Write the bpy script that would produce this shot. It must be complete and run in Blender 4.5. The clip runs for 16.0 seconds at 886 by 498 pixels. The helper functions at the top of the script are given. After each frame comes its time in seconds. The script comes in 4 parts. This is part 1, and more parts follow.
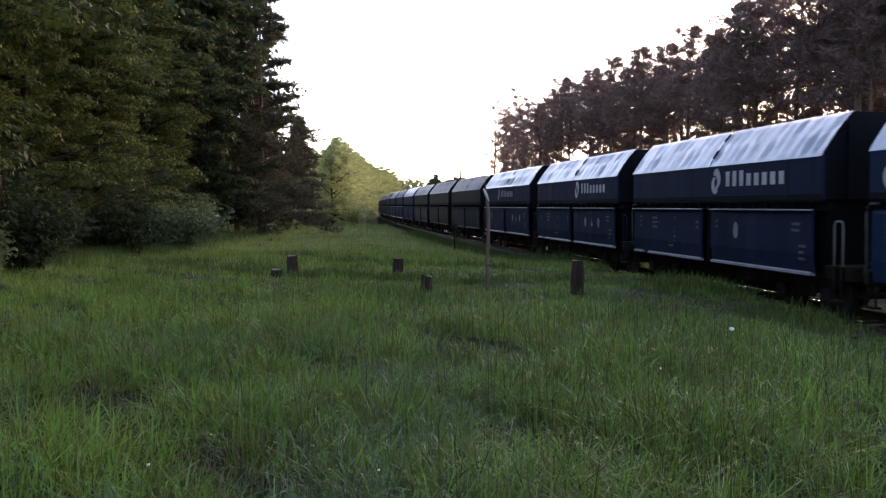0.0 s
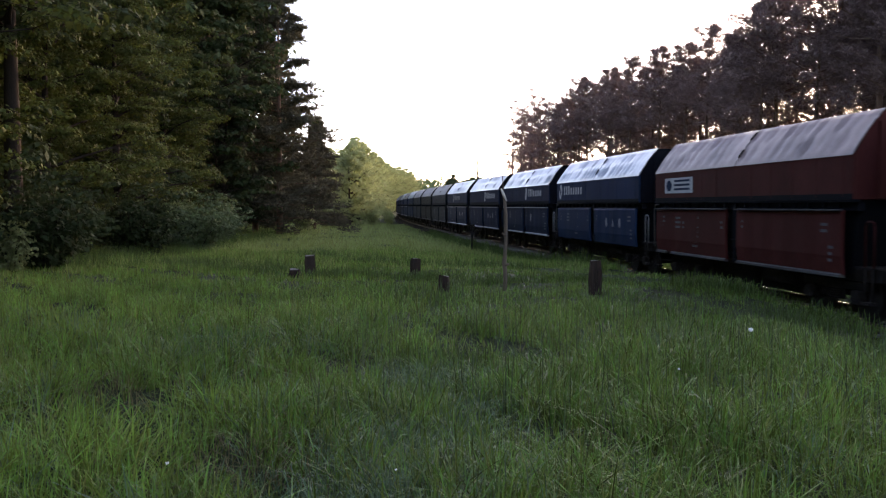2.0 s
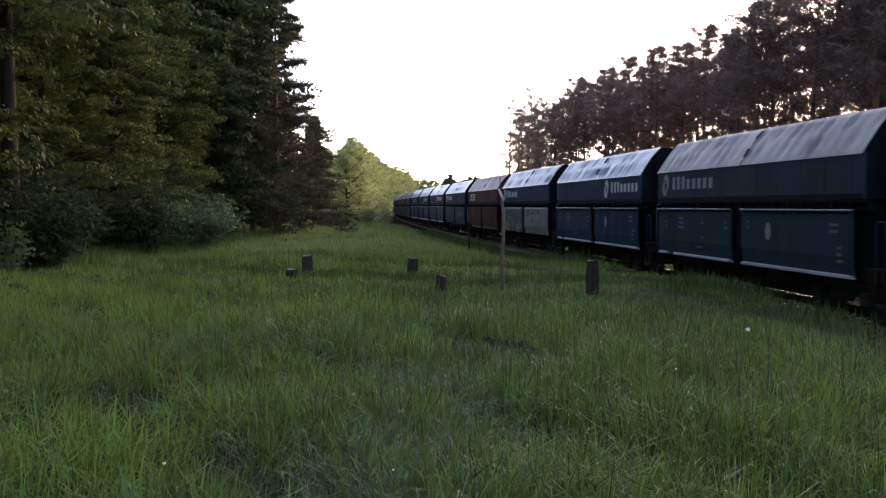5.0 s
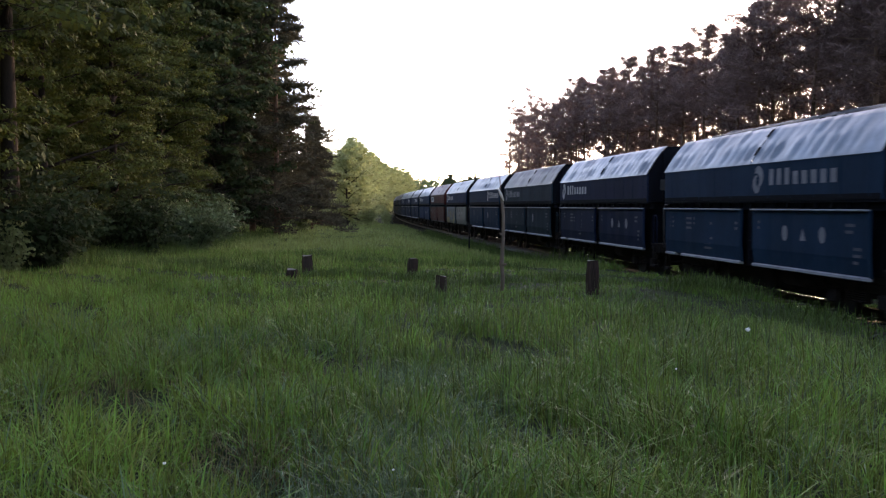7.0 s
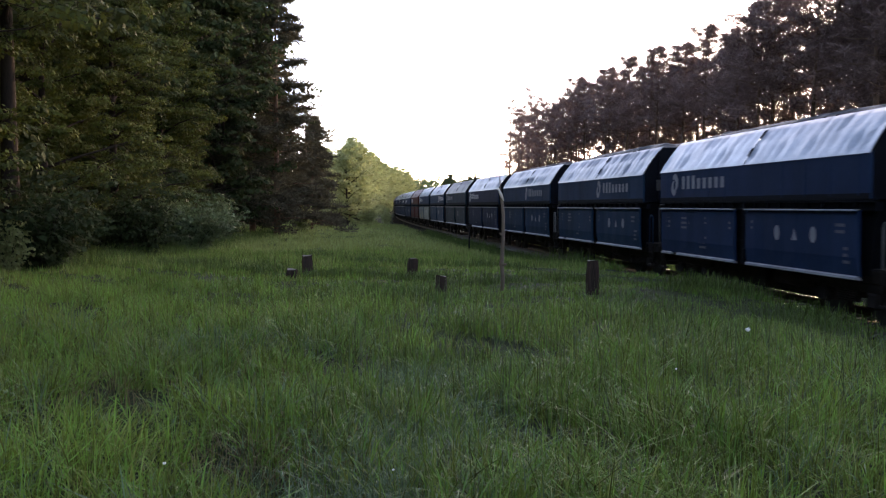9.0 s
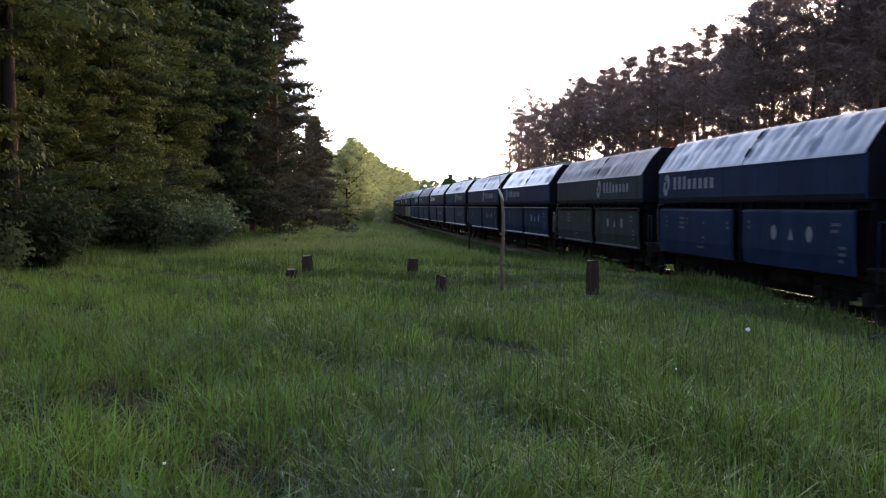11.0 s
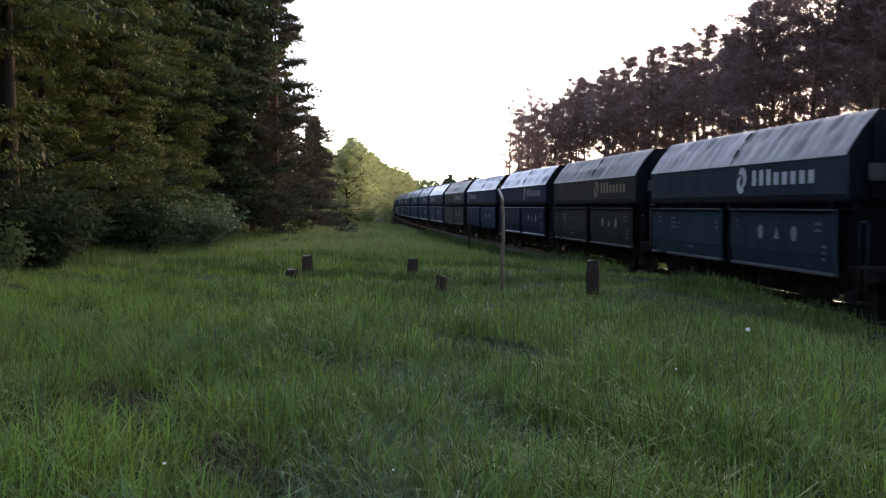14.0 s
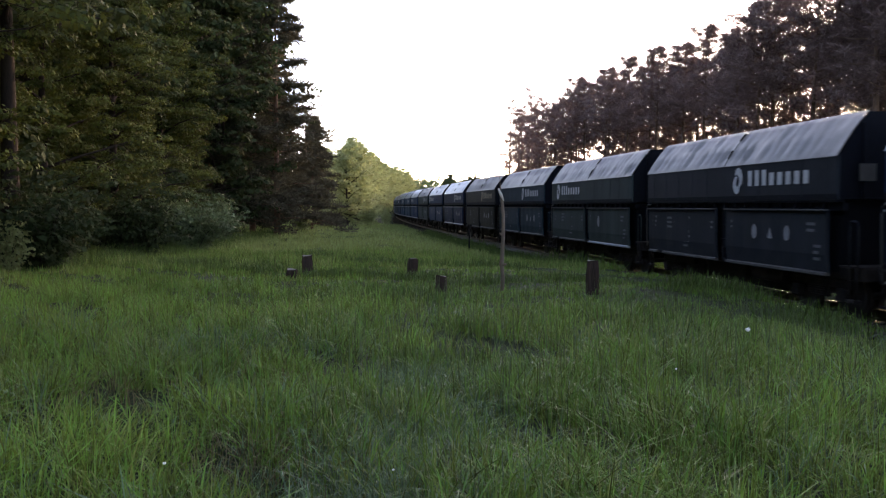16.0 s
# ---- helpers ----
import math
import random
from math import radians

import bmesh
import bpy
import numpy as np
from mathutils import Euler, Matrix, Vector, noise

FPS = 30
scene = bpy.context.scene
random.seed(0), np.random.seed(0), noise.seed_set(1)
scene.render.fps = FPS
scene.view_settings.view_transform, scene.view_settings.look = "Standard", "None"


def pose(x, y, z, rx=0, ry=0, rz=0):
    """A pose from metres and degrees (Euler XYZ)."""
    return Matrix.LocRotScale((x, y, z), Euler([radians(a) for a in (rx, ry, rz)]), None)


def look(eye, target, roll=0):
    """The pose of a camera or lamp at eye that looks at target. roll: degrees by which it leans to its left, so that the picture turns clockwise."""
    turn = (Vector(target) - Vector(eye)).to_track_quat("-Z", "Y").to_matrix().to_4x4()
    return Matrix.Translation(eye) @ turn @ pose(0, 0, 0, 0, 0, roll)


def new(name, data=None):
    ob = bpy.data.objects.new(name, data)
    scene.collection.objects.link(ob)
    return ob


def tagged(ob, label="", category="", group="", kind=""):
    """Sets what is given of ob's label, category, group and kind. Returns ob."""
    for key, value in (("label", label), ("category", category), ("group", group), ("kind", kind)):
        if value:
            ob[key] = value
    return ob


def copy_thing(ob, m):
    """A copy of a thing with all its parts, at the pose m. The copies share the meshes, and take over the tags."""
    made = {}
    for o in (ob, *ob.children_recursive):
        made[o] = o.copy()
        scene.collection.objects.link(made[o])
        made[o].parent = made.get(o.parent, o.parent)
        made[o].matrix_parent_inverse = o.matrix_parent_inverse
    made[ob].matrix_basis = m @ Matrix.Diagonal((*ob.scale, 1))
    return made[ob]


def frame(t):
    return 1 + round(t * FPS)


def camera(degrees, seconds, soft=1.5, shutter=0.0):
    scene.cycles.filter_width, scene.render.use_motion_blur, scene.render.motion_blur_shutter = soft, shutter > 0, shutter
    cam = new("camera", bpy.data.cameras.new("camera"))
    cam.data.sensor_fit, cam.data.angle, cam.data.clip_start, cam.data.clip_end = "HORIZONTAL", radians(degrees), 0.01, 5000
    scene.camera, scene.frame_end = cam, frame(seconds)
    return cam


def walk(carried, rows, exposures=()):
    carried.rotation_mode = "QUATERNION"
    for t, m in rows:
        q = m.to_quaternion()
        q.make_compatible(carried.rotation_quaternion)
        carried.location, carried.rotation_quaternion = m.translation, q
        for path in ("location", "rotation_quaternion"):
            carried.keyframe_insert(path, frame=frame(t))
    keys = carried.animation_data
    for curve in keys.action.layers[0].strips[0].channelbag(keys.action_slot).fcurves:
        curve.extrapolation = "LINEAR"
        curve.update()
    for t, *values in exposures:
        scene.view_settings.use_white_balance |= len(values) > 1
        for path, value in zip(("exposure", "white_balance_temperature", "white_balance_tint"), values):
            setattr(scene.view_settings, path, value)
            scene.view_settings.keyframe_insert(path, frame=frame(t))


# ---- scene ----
cam = camera(51.06, 16.0, soft=1.2, shutter=0.3)
EYE_Z = 2.293


def aim(pan):
    """The tripod's pose; pan in degrees to the left."""
    return pose(0, 0, EYE_Z, 90 - 2.663, 0, pan)


PANS = [(0, -0.91), (0.5, 0.05), (1.0, 0.385), (1.5, 0.32), (2.0, 0.165), (2.5, 0.055), (3.0, 0.008), (3.5, 0), (4.0, 0), (16.0, 0)]
EXPOSURE = 2.6
walk(cam, [(t, aim(p)) for t, p in PANS], [(t, EXPOSURE + e, 8400, 24) for t, e in ((0, 0.1), (2, 0.03), (3.5, 0), (7, 0), (9, 0.08), (12.5, 0.1), (16, 0.08))])

# ---- light ----
SUN_AZ, SUN_EL = radians(33), radians(13)
world = bpy.data.worlds.new("world")
scene.world = world
world.use_nodes = True
wn = world.node_tree.nodes
sky = wn.new("ShaderNodeTexSky")
sky.sky_type, sky.sun_disc = "NISHITA", False
sky.sun_elevation, sky.sun_rotation = SUN_EL, SUN_AZ
sky.air_density, sky.dust_density, sky.ozone_density = 0.6, 0.8, 1.5
wn["Background"].inputs[1].default_value = 0.17
world.node_tree.links.new(sky.outputs[0], wn["Background"].inputs[0])
sun = new("sun", bpy.data.lights.new("sun", "SUN"))
sun.data.energy, sun.data.angle, sun.data.color = 0.42, radians(0.6), (1.0, 0.72, 0.42)
SUN_DIR = Vector((math.sin(SUN_AZ) * math.cos(SUN_EL), math.cos(SUN_AZ) * math.cos(SUN_EL), math.sin(SUN_EL)))
sun.matrix_world = look(SUN_DIR * 50, (0, 0, 0))

# ---- the line of the track, by its length s from the point beside the camera ----
CAR = 12.54
TURN, BEND_1, BEND_2, BEND_AT = -0.11269, -0.0003, 0.00053, 60.0
GS = np.arange(-260.0, 470.01, 0.5)
GA = TURN + BEND_1 * GS + (BEND_2 - BEND_1) * np.maximum(GS - BEND_AT, 0)
GX = np.concatenate([[0], np.cumsum((np.sin(GA[1:]) + np.sin(GA[:-1])) * 0.25)])
GY = np.concatenate([[0], np.cumsum((np.cos(GA[1:]) + np.cos(GA[:-1])) * 0.25)])
ZERO = int(np.argmin(abs(GS)))
GX += 11.218 * math.cos(TURN) - GX[ZERO]
GY += -11.218 * math.sin(TURN) - GY[ZERO]


def on_track(s, q=0.0):
    """The place at s along the track, q metres to the camera's side of its middle."""
    x, y, a = (float(np.interp(s, GS, g)) for g in (GX, GY, GA))
    return x - q * math.cos(a), y + q * math.sin(a), a


def beside(x, y):
    """How far a place lies from the middle of the track, towards the camera's side, and where along it."""
    x, y = np.atleast_1d(np.asarray(x, float)), np.atleast_1d(np.asarray(y, float))
    d = (x[:, None] - GX[None, ::4]) ** 2 + (y[:, None] - GY[None, ::4]) ** 2
    i = np.argmin(d, axis=1) * 4
    return -(x - GX[i]) * np.cos(GA[i]) + (y - GY[i]) * np.sin(GA[i]), GS[i]


def smooth(a, b, v):
    v = np.clip((v - a) / (b - a), 0, 1)
    return v * v * (3 - 2 * v)


def ground_z(x, y):
    """The height of the soil."""
    x, y = np.atleast_1d(np.asarray(x, float)), np.atleast_1d(np.asarray(y, float))
    q, _ = beside(x, y)
    base = 0.62 - 0.62 * smooth(14, 48, y)
    side = base - (0.35 + 0.1 * smooth(20, 40, y) + 0.24 * (1 - smooth(14.5, 18.5, y)) - 0.26 * np.exp(-((y - 31) / 8) ** 2)) * (1 - smooth(2.3, 7.5, q))
    far = -0.3 + 0.6 * smooth(2.5, 7, -q)
    z = np.where(q > 0, side, far)
    z = np.where(abs(q) < 1.8, -0.75, z)
    z += 0.05 * np.sin(x * 0.9 + 1.3) * np.sin(y * 0.55) + 0.03 * np.sin(x * 2.3 + y * 1.7)
    z += 0.22 * np.exp(-(((x - 5.7) / 1.5) ** 2 + ((y - 19.8) / 1.7) ** 2))
    return z


def soil(x, y):
    return float(ground_z(x, y)[0])


# ---- materials ----
def nodes_of(name):
    m = bpy.data.materials.new(name)
    m.use_nodes = True
    n = m.node_tree.nodes
    return m, n, m.node_tree.links, n["Principled BSDF"]


def mat(name, dark, light, scale=4.0, rough=0.6, metal=0.0, bump=0.2, fine=60.0, stain=0.0, stain_colour=(0.05, 0.035, 0.025), spec=0.5, vary=0.0, stretch=(1, 1, 1), island=False, see=0.0):
    """A surface of two tones, with noise at two scales, fine relief and, if wanted, stains."""
    m, n, link, b = nodes_of(name)
    tex = n.new("ShaderNodeTexCoord")
    mp = n.new("ShaderNodeMapping")
    mp.inputs["Scale"].default_value = stretch
    link.new(tex.outputs["Object"], mp.inputs["Vector"])
    if stain:
        far = n.new("ShaderNodeVectorMath")
        far.operation = "SCALE"
        far.inputs[0].default_value = (61, 47, 83)
        link.new(n.new("ShaderNodeObjectInfo").outputs["Random"], far.inputs["Scale"])
        link.new(far.outputs[0], mp.inputs["Location"])
    big, small = n.new("ShaderNodeTexNoise"), n.new("ShaderNodeTexNoise")
    for t, s, d in ((big, scale, 5), (small, fine, 3)):
        t.inputs["Scale"].default_value, t.inputs["Detail"].default_value = s, d
        link.new(mp.outputs[0], t.inputs["Vector"])
    mix = n.new("ShaderNodeMix")
    mix.data_type = "RGBA"
    mix.inputs[6].default_value, mix.inputs[7].default_value = (*dark, 1), (*light, 1)
    ramp = n.new("ShaderNodeMapRange")
    ramp.inputs[1].default_value, ramp.inputs[2].default_value = 0.3, 0.7
    both = n.new("ShaderNodeMath")
    both.operation = "MULTIPLY_ADD"
    both.inputs[1].default_value = 0.35
    link.new(small.outputs[0], both.inputs[0])
    less = n.new("ShaderNodeMath")
    less.operation = "MULTIPLY"
    less.inputs[1].default_value = 0.65
    link.new(big.outputs[0], less.inputs[0])
    link.new(less.outputs[0], both.inputs[2])
    link.new(both.outputs[0], ramp.inputs[0])
    link.new(ramp.outputs[0], mix.inputs[0])
    out = mix.outputs[2]
    if stain:
        st = n.new("ShaderNodeTexNoise")
        st.inputs["Scale"].default_value, st.inputs["Detail"].default_value = scale * 0.45, 8
        st.inputs["Roughness"].default_value = 0.7
        link.new(mp.outputs[0], st.inputs["Vector"])
        rr = n.new("ShaderNodeMapRange")
        rr.inputs[1].default_value, rr.inputs[2].default_value, rr.inputs[4].default_value = 0.45, 0.75, stain
        link.new(st.outputs[0], rr.inputs[0])
        m2 = n.new("ShaderNodeMix")
        m2.data_type = "RGBA"
        m2.inputs[7].default_value = (*stain_colour, 1)
        link.new(rr.outputs[0], m2.inputs[0])
        link.new(out, m2.inputs[6])
        out = m2.outputs[2]
    if vary:
        hsv = n.new("ShaderNodeHueSaturation")
        if island:
            rnd = n.new("ShaderNodeNewGeometry").outputs["Random Per Island"]
        else:
            rnd = n.new("ShaderNodeObjectInfo").outputs["Random"]
        for k, (lo, hi) in (("Value", (1 - vary, 1 + vary)), ("Hue", (0.5 - vary * 0.06, 0.5 + vary * 0.06))):
            r2 = n.new("ShaderNodeMapRange")
            r2.inputs[3].default_value, r2.inputs[4].default_value = lo, hi
            link.new(rnd, r2.inputs[0])
            link.new(r2.outputs[0], hsv.inputs[k])
        link.new(out, hsv.inputs["Color"])
        out = hsv.outputs[0]
    link.new(out, b.inputs["Base Color"])
    b.inputs["Roughness"].default_value, b.inputs["Metallic"].default_value = rough, metal
    b.inputs["Specular IOR Level"].default_value = spec
    if bump:
        bp = n.new("ShaderNodeBump")
        bp.inputs["Strength"].default_value, bp.inputs["Distance"].default_value = bump, 0.02
        link.new(both.outputs[0], bp.inputs["Height"])
        link.new(bp.outputs[0], b.inputs["Normal"])
    if see:
        tr = n.new("ShaderNodeBsdfTranslucent")
        link.new(out, tr.inputs["Color"])
        ms = n.new("ShaderNodeMixShader")
        ms.inputs[0].default_value = see
        link.new(b.outputs[0], ms.inputs[1])
        link.new(tr.outputs[0], ms.inputs[2])
        link.new(ms.outputs[0], n["Material Output"].inputs[0])
    return m


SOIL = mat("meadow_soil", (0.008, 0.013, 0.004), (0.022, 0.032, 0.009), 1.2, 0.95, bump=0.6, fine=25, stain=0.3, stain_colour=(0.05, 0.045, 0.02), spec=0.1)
GRASS = mat("grass", (0.042, 0.086, 0.015), (0.18, 0.278, 0.05), 0.45, 0.5, bump=0, fine=4, vary=0.65, island=True, see=0.42, spec=0.24)
# grazing sun on the far meadow, put into a paler grass colour
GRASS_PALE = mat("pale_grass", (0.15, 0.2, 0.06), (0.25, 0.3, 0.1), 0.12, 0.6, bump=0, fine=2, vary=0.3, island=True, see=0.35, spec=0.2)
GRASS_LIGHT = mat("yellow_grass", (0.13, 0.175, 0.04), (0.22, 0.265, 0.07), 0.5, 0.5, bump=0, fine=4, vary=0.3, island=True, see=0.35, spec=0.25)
GRASS_BLUE = mat("blue_grass", (0.06, 0.112, 0.05), (0.115, 0.18, 0.09), 0.5, 0.5, bump=0, fine=4, vary=0.3, island=True, see=0.3, spec=0.35)
GRASS_EDGE = mat("rank_weeds", (0.035, 0.064, 0.014), (0.09, 0.14, 0.032), 0.5, 0.6, bump=0, fine=4, vary=0.3, island=True, see=0.3, spec=0.2)
STRAW = mat("dry_grass", (0.1, 0.085, 0.04), (0.18, 0.145, 0.075), 1, 0.85, bump=0, fine=8, vary=0.3, island=True, see=0.3, spec=0.1)
SEED = mat("grass_stalk", (0.045, 0.07, 0.018), (0.09, 0.12, 0.04), 1, 0.7, bump=0, fine=8, vary=0.3, island=True)
LEAF = mat("broad_leaf", (0.026, 0.038, 0.01), (0.078, 0.095, 0.024), 0.3, 0.75, bump=0, fine=3, vary=0.25, island=True, see=0.3, spec=0.1)
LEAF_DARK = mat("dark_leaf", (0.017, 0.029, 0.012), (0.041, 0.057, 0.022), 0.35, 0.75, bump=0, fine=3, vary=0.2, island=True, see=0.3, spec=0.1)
SHRUB = mat("shrub_leaf", (0.06, 0.09, 0.038), (0.12, 0.165, 0.072), 0.4, 0.65, bump=0, fine=3, vary=0.2, island=True, see=0.3, spec=0.2)
# yellow-green young leaf; for the railway trees, sunlight is put into the colour
LEAF_LIGHT = mat("young_and_sunlit_leaf", (0.18, 0.21, 0.085), (0.31, 0.34, 0.15), 0.3, 0.65, bump=0, fine=3, vary=0.2, island=True, see=0.48, spec=0.15)
# lens glare put into both needle colours: lighter, and redder on the pines
NEEDLE = mat("glare_pine_needles", (0.12, 0.079, 0.07), (0.215, 0.142, 0.128), 0.4, 0.75, bump=0, fine=4, vary=0.3, island=True, see=0.25, spec=0.08)
NEEDLE_DARK = mat("glare_dark_needles", (0.045, 0.042, 0.028), (0.095, 0.086, 0.055), 0.4, 0.75, bump=0, fine=4, vary=0.3, island=True, see=0.2, spec=0.08)
# darkened bark: the wood's shade is put into its colour
BARK = mat("bark", (0.012, 0.009, 0.008), (0.04, 0.03, 0.023), 3, 0.95, bump=0.8, fine=30, stretch=(1, 1, 0.25), spec=0.05)
PINE_BARK = mat("pine_bark", (0.06, 0.035, 0.024), (0.16, 0.085, 0.05), 3, 0.9, bump=0.8, fine=24, stretch=(1, 1, 0.3))
POST_WOOD = mat("weathered_post_wood", (0.016, 0.01, 0.008), (0.075, 0.046, 0.036), 9, 0.95, bump=0.9, fine=60, stretch=(1, 1, 0.1), stain=0.4, stain_colour=(0.03, 0.035, 0.02), spec=0.08)
POST_TOP = mat("pale_post_top", (0.12, 0.105, 0.09), (0.24, 0.21, 0.18), 12, 0.9, bump=0.5)
POLE_WOOD = mat("bare_pole_wood", (0.08, 0.054, 0.036), (0.18, 0.125, 0.085), 8, 0.85, bump=0.6, fine=60, stretch=(1, 1, 0.15))
SPLIT_WOOD = mat("split_wood", (0.5, 0.44, 0.36), (0.7, 0.64, 0.55), 20, 0.8, bump=0.4)
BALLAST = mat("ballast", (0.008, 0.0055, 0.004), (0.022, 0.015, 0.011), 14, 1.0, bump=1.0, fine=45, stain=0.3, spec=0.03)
SLEEPER = mat("sleeper", (0.05, 0.045, 0.04), (0.13, 0.12, 0.105), 5, 0.9, bump=0.5)
RAIL = mat("rail_steel", (0.04, 0.028, 0.022), (0.09, 0.06, 0.045), 8, 0.7, metal=0.3, bump=0.3)
RAIL_TOP = mat("rail_running_face", (0.5, 0.49, 0.47), (0.7, 0.68, 0.65), 10, 0.18, metal=1.0, bump=0.03)
IRON = mat("running_gear_iron", (0.007, 0.006, 0.006), (0.022, 0.018, 0.016), 5, 0.85, bump=0.3, stain=0.4, spec=0.12)
WHEEL = mat("wheel_steel", (0.014, 0.012, 0.011), (0.04, 0.034, 0.03), 6, 0.7, metal=0.2, bump=0.2, spec=0.2)
COAL = mat("coal", (0.006, 0.006, 0.007), (0.03, 0.03, 0.032), 9, 0.6, bump=1.0, fine=40)
WHITE = mat("white_paint", (0.34, 0.34, 0.34), (0.52, 0.52, 0.51), 6, 0.6, bump=0.1, stain=0.5, stain_colour=(0.2, 0.2, 0.2))
WHITE_DULL = mat("dull_white_paint", (0.13, 0.14, 0.15), (0.22, 0.23, 0.24), 5, 0.65, bump=0.1, stain=0.6, stain_colour=(0.1, 0.1, 0.1))
TAN = mat("faded_tan_paint", (0.13, 0.095, 0.05), (0.2, 0.15, 0.08), 5, 0.65, bump=0.1, stain=0.5, stain_colour=(0.1, 0.09, 0.07))
PETAL = mat("petal", (0.75, 0.75, 0.72), (0.85, 0.85, 0.82), 30, 0.6, bump=0)


# ---- mesh helpers ----
def part(name, bm, material, parent, label=""):
    me = bpy.data.meshes.new(name)
    bm.to_mesh(me)
    bm.free()
    me.materials.append(material)
    return piece(name, me, parent, label)


def piece(name, me, parent=None, label=""):
    ob = new(name, me)
    ob.parent = parent
    return tagged(ob, label)


def raw_mesh(name, verts, faces, *materials, smooth_faces=False):
    """verts: n x 3; faces: m x 3 or m x 4 whole numbers."""
    verts, faces = np.asarray(verts, np.float32), np.asarray(faces, np.int32)
    k = faces.shape[1]
    me = bpy.data.meshes.new(name)
    me.vertices.add(len(verts))
    me.vertices.foreach_set("co", verts.ravel())
    me.loops.add(faces.size)
    me.loops.foreach_set("vertex_index", faces.ravel())
    me.polygons.add(len(faces))
    me.polygons.foreach_set("loop_start", np.arange(0, faces.size, k, dtype=np.int32))
    me.polygons.foreach_set("loop_total", np.full(len(faces), k, np.int32))
    if smooth_faces:
        me.polygons.foreach_set("use_smooth", np.ones(len(faces), bool))
    me.update(calc_edges=True)
    for m in materials:
        me.materials.append(m)
    return me


def box(bm, x0, x1, y0, y1, z0, z1, bevel=0.0):
    r = bmesh.ops.create_cube(bm, size=1)
    for v in r["verts"]:
        v.co = Vector(((x0 + x1) / 2 + v.co.x * (x1 - x0), (y0 + y1) / 2 + v.co.y * (y1 - y0), (z0 + z1) / 2 + v.co.z * (z1 - z0)))
    if bevel:
        edges = list({e for v in r["verts"] for e in v.link_edges})
        bmesh.ops.bevel(bm, geom=edges, offset=bevel, segments=1, affect="EDGES")


def tube(bm, pts, radii, sides=8, close=True):
    """A round bar along pts, with a radius at each of them."""
    rings = []
    pts = [Vector(p) for p in pts]
    for i, p in enumerate(pts):
        d = (pts[min(i + 1, len(pts) - 1)] - pts[max(i - 1, 0)]).normalized()
        a = d.orthogonal().normalized() if abs(d.z) < 0.95 else (Vector((1, 0, 0)) - d * d.x).normalized()
        b = d.cross(a)
        r = radii[i] if isinstance(radii, (list, tuple)) else radii
        rings.append([bm.verts.new(p + (a * math.cos(2 * math.pi * k / sides) + b * math.sin(2 * math.pi * k / sides)) * r) for k in range(sides)])
    for u, v in zip(rings, rings[1:]):
        for k in range(sides):
            f = bm.faces.new((u[k], u[(k + 1) % sides], v[(k + 1) % sides], v[k]))
            f.smooth = True
    if close:
        bm.faces.new(rings[0][::-1])
        bm.faces.new(rings[-1])


def empty(name, m, label, category, group=""):
    ob = new(name)
    ob.empty_display_size = 0.2
    ob.matrix_basis = m
    return tagged(ob, label, category, group)


# ---- ground ----
def spread(lo, hi, centre, fine, growth):
    v, step, out = centre, fine, [centre]
    while v < hi:
        v += step
        step = step if abs(v - centre) < 40 else step * growth
        out.append(v)
    v, step = centre, fine
    while v > lo:
        v -= step
        step = step if abs(v - centre) < 40 else step * growth
        out.insert(0, v)
    return np.array(out)


def build_ground():
    xs, ys = spread(-3500, 3500, 0, 0.7, 1.12), spread(-3500, 3500, 20, 0.8, 1.12)
    X, Y = np.meshgrid(xs, ys)
    z = np.concatenate([ground_z(X.ravel()[i:i + 4000], Y.ravel()[i:i + 4000]) for i in range(0, X.size, 4000)])
    n, m = len(ys), len(xs)
    i = (np.arange(n - 1)[:, None] * m + np.arange(m - 1)[None, :]).ravel()
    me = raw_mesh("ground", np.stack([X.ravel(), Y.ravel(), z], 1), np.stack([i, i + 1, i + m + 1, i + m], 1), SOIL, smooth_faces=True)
    tagged(new("ground", me), "dark green meadow soil under long grass", "ground", kind="structure")


def sweep(name, profile, s0, s1, step, material):
    """A profile (q, z) drawn along the track."""
    ss = np.arange(s0, s1 + step / 2, step)
    k = len(profile)
    v = []
    for s in ss:
        for q, z in profile:
            x, y, _ = on_track(s, q)
            v.append((x, y, z))
    f = [(i * k + j, i * k + (j + 1) % k, (i + 1) * k + (j + 1) % k, (i + 1) * k + j) for i in range(len(ss) - 1) for j in range(k)]
    return raw_mesh(name, v, f, material)


def build_track():
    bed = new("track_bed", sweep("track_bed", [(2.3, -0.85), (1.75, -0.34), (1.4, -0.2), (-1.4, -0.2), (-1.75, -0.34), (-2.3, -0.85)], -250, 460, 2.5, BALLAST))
    tagged(bed, "dark grey crushed stone track bed", "track bed", kind="structure")
    for q in (0.75, -0.75):
        prof = [(0.07, -0.17), (0.07, -0.155), (0.012, -0.13), (0.012, -0.05), (0.036, -0.035), (0.036, -0.004), (-0.036, -0.004), (-0.036, -0.035), (-0.012, -0.05), (-0.012, -0.13), (-0.07, -0.155), (-0.07, -0.17)]
        rail = new("rail", sweep("rail", [(q + a, b) for a, b in prof], -250, 460, 2.5, RAIL))
        tagged(rail, "rusty steel rail with a polished top", "rail", "rails of the track", "structure")
        face = new("running_face", sweep("running_face", [(q + 0.03, -0.006), (q + 0.028, 0), (q - 0.028, 0), (q - 0.03, -0.006)], -250, 460, 2.5, RAIL_TOP))
        face.parent = rail
        tagged(face, "polished running face")


def build_sleepers():
    bm = bmesh.new()
    box(bm, -0.13, 0.13, -1.3, 1.3, -0.32, -0.165, 0.015)
